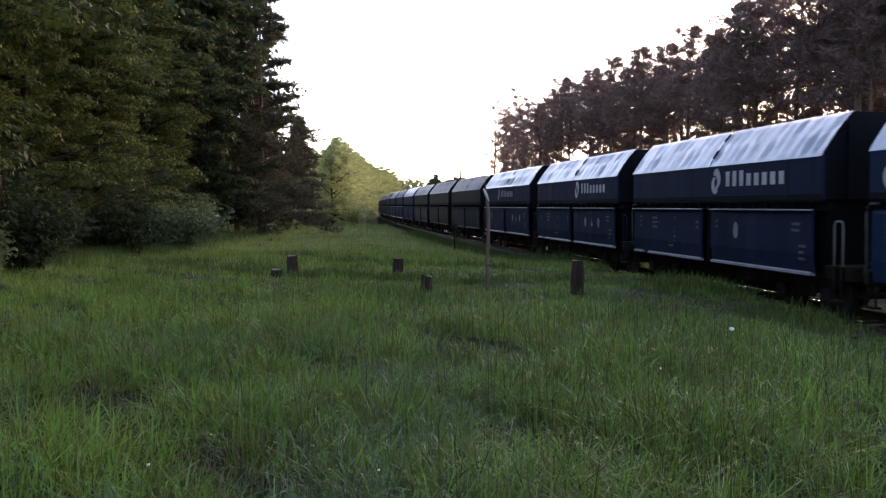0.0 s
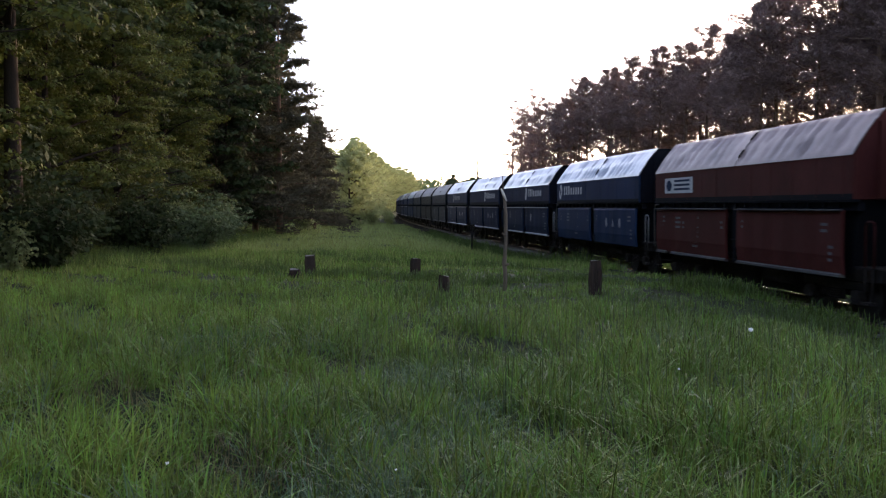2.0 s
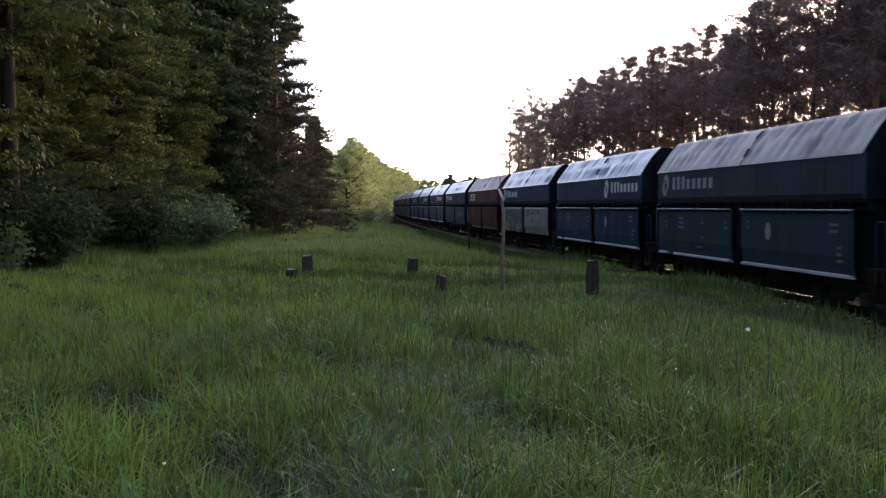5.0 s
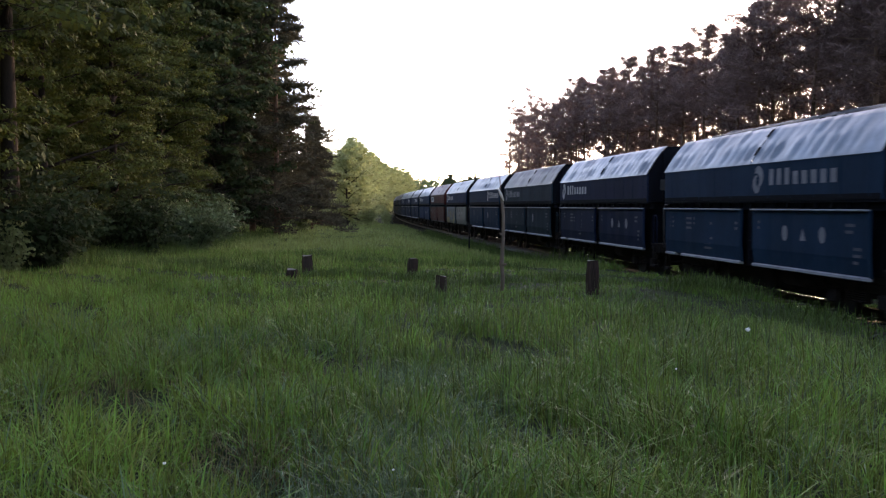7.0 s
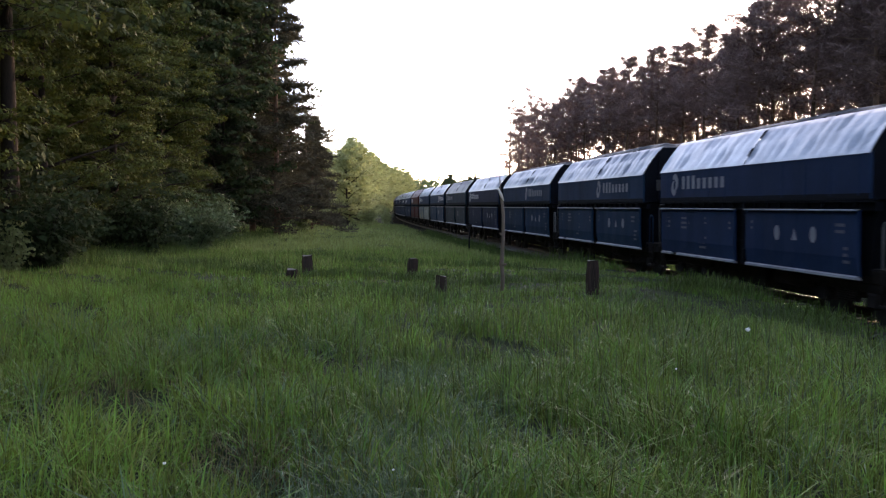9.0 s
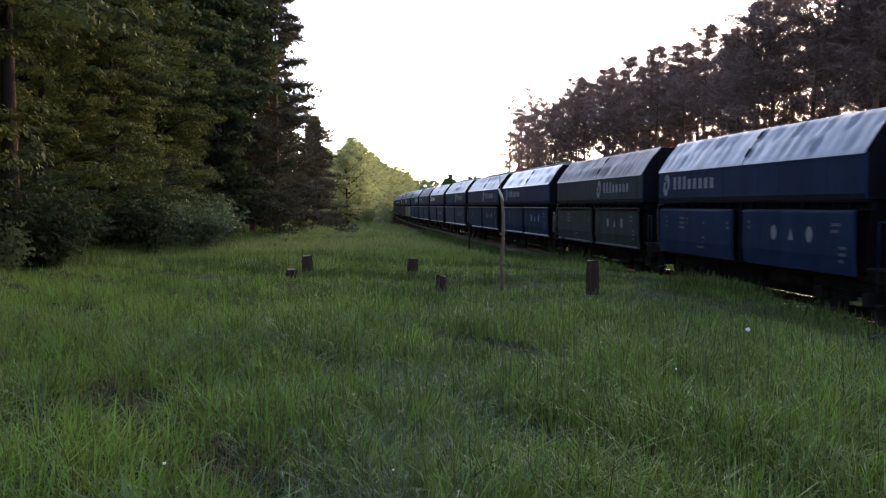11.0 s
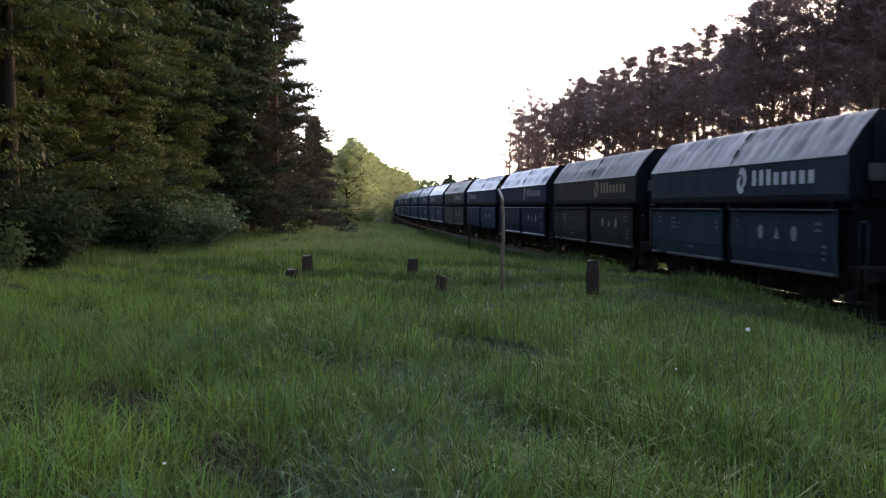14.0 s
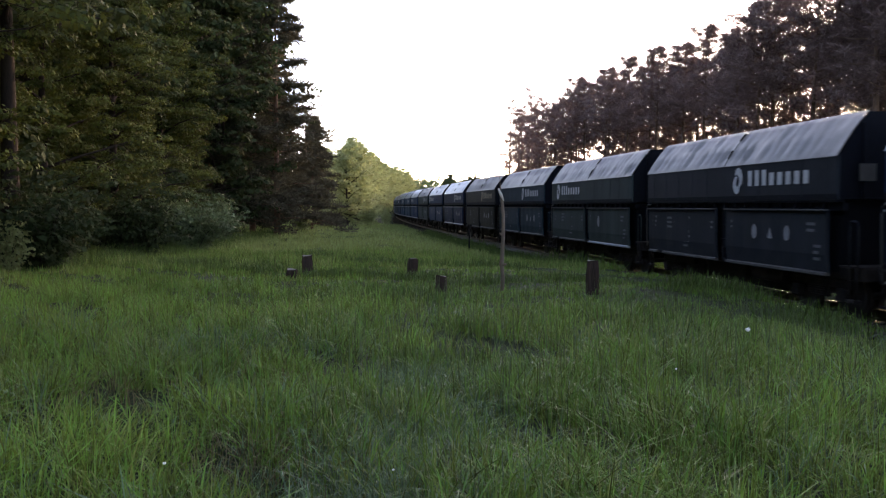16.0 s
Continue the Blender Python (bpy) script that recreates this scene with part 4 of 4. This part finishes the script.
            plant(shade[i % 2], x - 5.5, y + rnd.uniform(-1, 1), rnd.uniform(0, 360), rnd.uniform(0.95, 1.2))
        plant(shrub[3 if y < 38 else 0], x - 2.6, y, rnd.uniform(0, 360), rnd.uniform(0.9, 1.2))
    for x, y, s in ((-12.7, 71, 1.0), (-15.6, 76, 1.02), (-17.0, 67, 1.05), (-19.5, 76, 0.95)):
        plant(spruce[0], x, y, rnd.uniform(0, 360), s)
    for x, y, s in ((-13.0, 92, 1.0), (-15.6, 88, 1.1), (-14.2, 99, 0.95)):
        plant(spruce[1], x, y, rnd.uniform(0, 360), s)
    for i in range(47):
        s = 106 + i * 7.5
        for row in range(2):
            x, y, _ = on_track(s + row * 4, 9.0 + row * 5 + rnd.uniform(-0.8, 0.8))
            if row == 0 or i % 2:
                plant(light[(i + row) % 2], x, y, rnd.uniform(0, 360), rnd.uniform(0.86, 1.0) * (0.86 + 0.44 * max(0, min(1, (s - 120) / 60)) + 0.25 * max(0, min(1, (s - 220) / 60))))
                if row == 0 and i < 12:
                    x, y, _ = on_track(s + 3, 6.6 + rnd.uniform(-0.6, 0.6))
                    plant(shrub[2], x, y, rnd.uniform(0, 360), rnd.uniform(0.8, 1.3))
    for x, y in ((-21.5, 64), (-24, 72), (-20, 83), (-18.5, 101), (-22, 93), (-24, 108), (-25, 57), (-26, 48), (-27, 40), (-26, 32), (-27, 25)):
        plant(shade[1], x, y, rnd.uniform(0, 360), rnd.uniform(0.85, 1.0))
    for s, q, k in ((128, 4.2, 0.5), (139, 3.4, 0.55), (150, 3.6, 0.7), (158, 3.1, 0.6), (168, 3.3, 0.8), (178, 3.2, 0.75), (190, 3.5, 0.8)):
        x, y, _ = on_track(s, q)
        plant(shrub[2], x, y, rnd.uniform(0, 360), k)
    # young growth behind and among the pines
    for i in range(30):
        x, y, _ = on_track(16 + i * 3.7 + rnd.uniform(-0.8, 0.8), -21.5 - (i % 3) * 2.2)
        plant(thin[i % 2], x, y, 57 * i, rnd.uniform(0.5, 0.68))
    # low scrub under the pines, added mostly out of view to block low sun
    scrub = bush(121, 2.0, 2.4, LEAF_DARK, 1600, 0.2, "low dark scrub added to block the low sun")
    for i in range(46):
        x, y, _ = on_track(2 + i * 2.8, -6.5 - (i % 3) * 1.4)
        plant(scrub, x, y, rnd.uniform(0, 360), rnd.uniform(0.7, 1.1))
    for x, y, k in ((-17.4, 62, 1.2), (-15.6, 65, 1.25), (-19, 69, 1.4), (-18.0, 74, 1.3), (-18, 78, 1.45), (-21, 60, 1.35), (-20.0, 84, 1.4), (-22, 86, 1.5), (-19, 52, 1.3), (-21, 44, 1.3), (-21, 36, 1.25), (-21, 29, 1.2)):
        plant(shade[k > 1.3], x, y, 97 * x, k)
    # the wood's edge goes on unseen beside the camera, added to dim the left grass
    for i, (x, y) in enumerate(((-13.6, 18.5), (-12.4, 13.0), (-11.4, 7.5), (-11.5, 1.5), (-12.0, -5))):
        plant(oak[i % 3], x, y, 70 * i, 1.05 + 0.1 * (i % 3))
        plant(shrub[3], x + 2.2, y + 2.0, 50 * i, 0.8)
    plant(tall_bole, -13.6, 29.2, 30, 1.0)
    # the pine belt beyond the track
    for row, (q, s0, s1, step) in enumerate(((-11.5, 8, 118, 3.4), (-14.5, 6, 124, 4.2), (-18.5, 5, 104, 6.0))):
        s = s0
        while s < s1:
            x, y, _ = on_track(s + rnd.uniform(-0.8, 0.8), q + rnd.uniform(-1.0, 1.0))
            plant(pines[rnd.randrange(4)] if s < 96 else thin[rnd.randrange(2)], x, y, rnd.uniform(0, 360), rnd.uniform(0.88, 0.96) * (0.93 + 0.1 * max(0, s - 55) / 70 + 0.16 * max(0, min(1, (34 - s) / 12))))
            s += step
    for x, y, s, k in ((-12.6, 84, 0.95, 2), (-11.9, 25.5, 0.6, 2), (-13.2, 118, 0.9, 2)):
        plant(shrub[k], x, y, 40, s)
    # lower broadleaf trees farther along on that side, and unseen woods that close the place behind the camera
    for s, q, k in ((17, -12.5, 1.05), (22, -13, 1.12), (26, -16, 1.2), (30, -12.5, 1.08), (34, -16.5, 1.15), (39, -13, 1.0), (36, -11, 1.14), (38, -17, 1.28), (41, -12.2, 1.12), (43, -15, 1.2), (46, -11.5, 1.06), (47, -17, 1.2), (33, -11, 1.2), (51, -15.5, 1.08)):
        x, y, _ = on_track(s, q)
        plant(pines[k > 1.1], x, y, s * 20, k)
    for i in range(38):
        x, y, _ = on_track(228 + i * 5.8, -13 - (i % 3) * 6)
        plant(shade[i % 2], x, y, rnd.uniform(0, 360), rnd.uniform(0.56, 0.66))
    # ring of trees added out of view; it cuts skylight and darkens reflections
    for i in range(16):
        a = radians(150 + i * 9.5)
        plant((oak + shade)[i % 5], 24 * math.cos(a) - 4, 8 + 30 * math.sin(a), rnd.uniform(0, 360), rnd.uniform(0.9, 1.1))


def dead_tree(x, y, height):
    rnd = random.Random(8)
    tree = empty("dead_tree", pose(x, y, soil(x, y)), "slender bare dead tree beyond the track", "tree")
    bm = bmesh.new()
    tube(bm, [(0, 0, -0.2), (0.1, 0, height * 0.5), (0, 0.05, height * 0.8), (-0.1, 0, height)], [0.2, 0.16, 0.1, 0.03], 7)
    part("trunk", bm, BARK, tree)
    for k in range(9):
        z = height * (0.55 + 0.045 * k)
        bm = bmesh.new()
        tube(bm, limb_points(rnd, (0, 0, z), (math.cos(k * 2.2), math.sin(k * 2.2), 0.9), rnd.uniform(0.9, 2.0), 0.05, 3), [0.07, 0.05, 0.03, 0.012], 5)
        part("branch", bm, BARK, tree)


def far_wood():
    """A low wood where the line bends out of sight."""
    rng = np.random.default_rng(9)
    n = 22000
    x, y = rng.uniform(-75, 60, n), rng.uniform(520, 575, n)
    p = np.column_stack([x, y])
    top = 16.5 + 2.0 * np.sin(x * 0.21 + y * 0.1) + 1.3 * np.sin(x * 0.63 - y * 0.2)
    z = top * rng.uniform(0, 1, n) ** 0.7
    # the bluish-green shrub leaf stands in for haze over the distance
    v, f = cards(rng, np.column_stack([p, z]), 1.0, lie=0.5)
    tagged(new("far_wood", raw_mesh("far_wood", v, f, SHRUB)), "low far wood coloured pale green for haze", "wood", kind="stuff")


build_woods()
far_wood()
dead_tree(*on_track(142, -10)[:2], 10.5)


# ---- grass ----
def blades(rng, x, y, length, width, bend, a, plain=False):
    """Bent blades of three segments that taper to a point."""
    n = len(x)
    z = ground_z(x, y) - 0.02
    b = rng.uniform(0, 2 * np.pi, n)
    lean = np.abs(rng.normal(0, 1, n)) * bend
    fx, fy = np.cos(a), np.sin(a)
    wx, wy = -np.sin(b), np.cos(b)
    if plain:
        tip = np.stack([x + fx * lean * length, y + fy * lean * length, z + length * (1 - 0.36 * np.minimum(lean, 1.4))], 1)
        side = np.stack([wx * width / 2, wy * width / 2, np.zeros(n)], 1)
        foot = np.stack([x, y, z], 1)
        return np.stack([foot - side, foot + side, tip], 1).reshape(-1, 3), np.arange(n * 3).reshape(n, 3)
    rows = []
    for t, w in ((0, 1.0), (0.45, 0.85), (0.8, 0.5)):
        out = lean * length * t ** 1.8
        up = length * (t - 0.28 * np.minimum(lean, 1.4) * t ** 3)
        for sgn in (-1, 1):
            rows.append(np.stack([x + fx * out + sgn * wx * width * w / 2, y + fy * out + sgn * wy * width * w / 2, z + up], 1))
    out = lean * length
    rows.append(np.stack([x + fx * out, y + fy * out, z + length * (1 - 0.36 * np.minimum(lean, 1.4))], 1))
    v = np.stack(rows, 1).reshape(-1, 3)
    base = (np.arange(n) * 7)[:, None]
    tri = np.array([[0, 1, 3], [0, 3, 2], [2, 3, 5], [2, 5, 4], [4, 5, 6]])
    return v, (base[:, :, None] + tri[None]).reshape(-1, 3)


def scatter(rng, x0, x1, y0, y1, per, tuft, loose):
    """Tufts of blades: where each blade stands, the way it leans, and how lush the place is."""
    n = int((x1 - x0) * (y1 - y0) * per / tuft)
    x, y = rng.uniform(x0, x1, n), rng.uniform(y0, y1, n)
    patch = np.sin(x * 1.9 + 0.7 * np.sin(y * 1.3)) * np.sin(y * 1.6 + np.sin(x * 0.8)) + 0.5 * np.sin(x * 4.7 + y * 3.1)
    keep = (rng.uniform(-2.0, 1.0, n) < patch + 0.5 * np.sin(x * 0.9 + 2.1 * np.sin(y * 0.37))) & (np.abs(x) < 0.62 * y + 2.5)
    x, y, patch = x[keep], y[keep], patch[keep]
    q = np.concatenate([beside(x[i:i + 8000], y[i:i + 8000])[0] for i in range(0, len(x), 8000)])
    keep = (q > 1.8) | (q < -2.0)
    x, y, patch = (np.repeat(v[keep], tuft) for v in (x, y, patch))
    a, r = rng.uniform(0, 2 * np.pi, len(x)), np.abs(rng.normal(0, loose, len(x)))
    tall = np.repeat(rng.uniform(0.65, 1.25, len(x) // tuft), tuft)
    return x + np.cos(a) * r, y + np.sin(a) * r, a, tall * (1 + 0.33 * patch)


def grass_sheet(name, x, y, a, length, width, bend, material, label, rng):
    v, f = blades(rng, x, y, length, width, bend, a, float(np.min(y)) > 13)
    tagged(new(name, raw_mesh(name, v, f, material)), label, "grass", kind="stuff")


def build_grass():
    rng = np.random.default_rng(4)
    for name, y0, y1, half, per, tuft, loose, length, width, bend, material, label in (
        ("grass", 3.0, 9.5, 7.0, 900, 10, 0.07, 0.31, 0.0105, 0.95, GRASS, "long fresh green meadow grass"),
        ("blue_grass", 3.0, 13.0, 8.5, 60, 14, 0.05, 0.31, 0.0095, 0.9, GRASS_BLUE, "blue-green bent grass blades"),
        ("dry_grass", 3.0, 14.0, 9, 9, 3, 0.06, 0.27, 0.006, 1.0, STRAW, "thin dry straw-coloured grass blades"),
        ("meadow_grass", 9.5, 20.0, 12.5, 430, 8, 0.085, 0.3, 0.0125, 0.85, GRASS, "long green meadow grass"),
        ("distant_grass", 20.0, 45.0, 27, 190, 9, 0.13, 0.25, 0.026, 0.6, GRASS, "green grass towards the wood"),
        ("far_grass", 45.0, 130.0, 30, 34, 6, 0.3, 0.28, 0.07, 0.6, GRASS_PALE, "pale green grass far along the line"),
        ("yellow_grass", 3.0, 14.0, 9.0, 130, 6, 0.05, 0.32, 0.0085, 1.0, GRASS_LIGHT, "bright yellow-green grass blades"),
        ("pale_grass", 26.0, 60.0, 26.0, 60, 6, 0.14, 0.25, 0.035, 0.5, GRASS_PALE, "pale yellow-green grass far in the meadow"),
        # yellow blades that put sunlight on the meadow into colour
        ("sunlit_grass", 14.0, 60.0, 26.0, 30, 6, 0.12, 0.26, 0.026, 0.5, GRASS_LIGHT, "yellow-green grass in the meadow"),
    ):
        x, y, a, tall = scatter(rng, -half, half, y0, y1, per, tuft, loose)
        ln = length * rng.uniform(0.55, 1.25, len(x)) * tall * (1 - (0.28 + 0.3 * smooth(-4, 1, x)) * smooth(14.2, 16.4, y + 0.12 * x + 0.6 * np.sin(x * 1.1)) * (y < 30))
        grass_sheet(name, x, y, a, ln, width * rng.uniform(0.7, 1.3, len(x)), bend, material, label, rng)
    # flattened dry patches
    xs, ys = [], []
    for cx, cy, r, n in ((-1.05, 6.0, 0.35, 200), (-1.35, 8.7, 0.3, 150), (-2.85, 7.7, 0.35, 170), (-1.2, 5.2, 0.3, 140)):
        xs.append(cx + rng.normal(0, r, n))
        ys.append(cy + rng.normal(0, r, n))
    x, y = np.concatenate(xs), np.concatenate(ys)
    grass_sheet("flattened_grass", x, y, rng.uniform(0, 6.28, len(x)), rng.uniform(0.15, 0.32, len(x)), np.full(len(x), 0.007), 1.7, STRAW, "flattened dry grass", rng)
    # tall weeds along the wood's edge
    y = rng.uniform(27, 75, 9000)
    x = -11.6 - 0.05 * (y - 22) + rng.normal(0, 0.8, 9000) + 0.5 * np.sin(y * 0.8)
    grass_sheet("edge_weeds", x, y, rng.uniform(0, 6.28, 9000), rng.uniform(0.3, 0.8, 9000), np.full(9000, 0.022), 0.6, GRASS_EDGE, "tall rank weeds along the wood's edge", rng)
    # dark rank tufts on the uneven ground round the posts and beside the track
    xs, ys, ls = [], [], []
    for cx, cy, rx, ry, n, ln in ((-2.6, 22.6, 1.3, 0.7, 700, 0.3), (-0.6, 22.2, 1.0, 0.5, 500, 0.3), (1.0, 21.0, 1.2, 0.5, 500, 0.26), (-5.5, 25.5, 2.2, 0.9, 800, 0.35), (-8.0, 30.0, 2.4, 1.2, 900, 0.4), (-2.0, 31.0, 2.6, 1.2, 900, 0.34), (1.6, 29.0, 1.4, 0.9, 500, 0.34), (3.4, 22.5, 1.3, 0.8, 500, 0.28), (-5.0, 38.0, 3.0, 1.5, 900, 0.4), (5.7, 19.6, 1.2, 0.8, 900, 0.4), (6.6, 16.5, 0.9, 1.2, 700, 0.34), (-1.5, 15.8, 1.6, 0.5, 500, 0.3), (5.2, 10.8, 0.5, 0.5, 300, 0.42), (-0.1, 9.6, 0.5, 0.3, 220, 0.3)):
        xs.append(cx + rng.normal(0, rx * 0.5, n))
        ys.append(cy + rng.normal(0, ry * 0.5, n))
        ls.append(ln * rng.uniform(0.5, 1.2, n))
    x, y, ln = np.concatenate(xs), np.concatenate(ys), np.concatenate(ls)
    grass_sheet("dark_tufts", x, y, rng.uniform(0, 6.28, len(x)), ln, np.full(len(x), 0.02), 0.6, GRASS_EDGE, "dark rank weed tufts on uneven ground", rng)
    # a trodden line through the near grass, bluish and bent
    y = rng.uniform(3.0, 9.0, 6500)
    x = -0.35 + 0.08 * (y - 5) + rng.normal(0, 0.36, 6500)
    grass_sheet("trodden_grass", x, y, rng.uniform(0, 6.28, 6500), rng.uniform(0.12, 0.32, 6500), np.full(6500, 0.0085), 1.0, GRASS_BLUE, "bluish bent grass along a trodden line", rng)
    # thinner grass around and behind the camera
    x, y = rng.uniform(-11, 8, 26000), rng.uniform(-9, 3.0, 26000)
    grass_sheet("surrounding_grass", x, y, rng.uniform(0, 6.28, 26000), rng.uniform(0.15, 0.4, 26000), np.full(26000, 0.02), 0.7, GRASS, "long green grass round the viewpoint", rng)
    # rank growth up the shoulder of the track bed
    m = 9000
    at, off = rng.uniform(31, 88, m), 1.82 + np.abs(rng.normal(0, 0.4, m))
    xy = np.array([on_track(u, v)[:2] for u, v in zip(at, off)])
    grass_sheet("track_weeds", xy[:, 0], xy[:, 1], rng.uniform(0, 6.28, m), rng.uniform(0.35, 0.9, m) * (0.75 + 0.25 * np.sin(at * 1.7)), np.full(m, 0.03), 0.35, GRASS_EDGE, "rank weeds along the shoulder of the track", rng)
    # thin flowering stalks that stand above the rest
    x, y = rng.uniform(-1, 9, 1500), rng.uniform(6, 17, 1500)
    q, _ = beside(x, y)
    x, y = x[q > 3], y[q > 3]
    grass_sheet("grass_stalks", x, y, rng.uniform(0, 6.28, len(x)), rng.uniform(0.4, 0.68, len(x)), np.full(len(x), 0.009), 0.14, SEED, "thin dark flowering grass stalks", rng)


build_grass()


# ---- posts, pole and flowers ----
def old_post(x, y, height, width, depth, turn, tilt, label):
    """A cut-off timber post with a worn, split top."""
    bm = bmesh.new()
    n = 5
    rnd = random.Random(int(x * 100))
    rings = []
    for i in range(n + 1):
        z = -0.35 + (height + 0.35) * i / n
        k = 1.0 if i < n else 0.86
        ring = []
        for cx, cy in ((-0.5, -0.38), (-0.38, -0.5), (0.38, -0.5), (0.5, -0.38), (0.5, 0.38), (0.38, 0.5), (-0.38, 0.5), (-0.5, 0.38)):
            ring.append(bm.verts.new((cx * width * k + rnd.uniform(-0.008, 0.008), cy * depth * k + rnd.uniform(-0.008, 0.008), z + (rnd.uniform(-0.025, 0.02) if i == n else 0))))
        rings.append(ring)
    for u, v in zip(rings, rings[1:]):
        for k in range(8):
            bm.faces.new((u[k], u[(k + 1) % 8], v[(k + 1) % 8], v[k]))
    # the top face is paler than the sides
    bm.faces.new(rings[-1]).material_index = 1
    me = bpy.data.meshes.new("wooden_post")
    bm.to_mesh(me)
    bm.free()
    me.materials.append(POST_WOOD)
    me.materials.append(POST_TOP)
    ob = new("wooden_post", me)
    ob.matrix_basis = pose(x, y, soil(x, y), tilt, tilt * 0.6, turn)
    tagged(ob, label, "post", "old posts in the meadow")


def build_pole(x, y):
    pole = empty("bare_pole", pose(x, y, soil(x, y) - 0.2), "thin bare dead sapling pole standing in the grass", "pole")
    bm = bmesh.new()
    tube(bm, [(0, 0, 0), (0.01, 0, 0.5), (-0.01, 0.01, 0.75), (0.015, 0, 1.2), (0.02, 0, 1.7), (-0.01, 0, 2.02), (-0.04, 0, 2.15)], [0.042, 0.038, 0.044, 0.035, 0.033, 0.03, 0.02], 9)
    tube(bm, [(0.0, 0.0, 0.73), (0.08, -0.02, 0.76)], [0.04, 0.02], 6)
    tube(bm, [(0.01, 0.0, 1.3), (-0.05, -0.03, 1.36)], [0.03, 0.015], 6)
    part("stem", bm, POLE_WOOD, pole)
    bm = bmesh.new()
    tube(bm, [(-0.08, -0.045, 2.22), (-0.03, -0.045, 2.1), (0.03, -0.045, 1.98)], [0.012, 0.03, 0.008], 6)
    part("split_tip", bm, SPLIT_WOOD, pole, "pale split wood")
    bm = bmesh.new()
    tube(bm, [(-0.03, 0, 2.1), (-0.045, 0, 2.35), (-0.06, 0, 2.6)], [0.012, 0.009, 0.004], 5)
    part("twig", bm, POLE_WOOD, pole)


def flower(x, y, height, size):
    fl = empty("white_flower", pose(x, y, soil(x, y)), "small white meadow flower on a thin stalk", "flower", "flowers in the meadow")
    bm = bmesh.new()
    tube(bm, [(0, 0, 0), (0.01, 0, height * 0.6), (0, 0, height)], [0.004, 0.003, 0.002], 5)
    part("stalk", bm, GRASS, fl)
    bm = bmesh.new()
    for k in range(7):
        a = k * 0.9
        c = Vector((math.cos(a) * size * 0.5, math.sin(a) * size * 0.5, height + 0.3 * size * math.sin(k * 2.1)))
        bmesh.ops.create_icosphere(bm, subdivisions=1, radius=size * 0.42, matrix=Matrix.Translation(c))
    part("bloom", bm, PETAL, fl, "white bloom")


old_post(2.92, 18.1, 0.67, 0.23, 0.17, 8, 1, "tall weathered wooden post in the meadow")
old_post(-3.5, 23.9, 0.52, 0.28, 0.18, 12, -2, "short weathered wooden post in the meadow")
old_post(-3.5, 21.5, 0.26, 0.26, 0.18, -10, 3, "low sawn-off wooden post in the meadow")
old_post(-0.78, 23.4, 0.45, 0.25, 0.17, 15, 4, "short leaning wooden post in the meadow")
old_post(-0.04, 18.4, 0.36, 0.22, 0.17, -8, 4, "short dark wooden post in the meadow")
build_pole(1.15, 18.0)
for x, y, h, s in ((3.27, 9.9, 0.36, 0.032), (-1.52, 5.0, 0.3, 0.012), (2.0, 7.9, 0.3, 0.012), (-0.25, 4.6, 0.3, 0.008)):
    flower(x, y, h, s)


def marker_post(x, y):
    post = empty("marker_post", pose(x, y, soil(x, y) - 0.1, 0, 1.5), "thin dark iron marker post beside the track", "post")
    bm = bmesh.new()
    tube(bm, [(0, 0, 0), (0, 0, 0.9), (0, 0, 1.72)], [0.05, 0.045, 0.04], 8)
    part("stake", bm, IRON, post)
    bm = bmesh.new()
    box(bm, -0.13, 0.13, -0.02, 0.02, 1.62, 1.72, 0.01)
    part("crossbar", bm, IRON, post)


marker_post(1.53, 54.6)

motions()
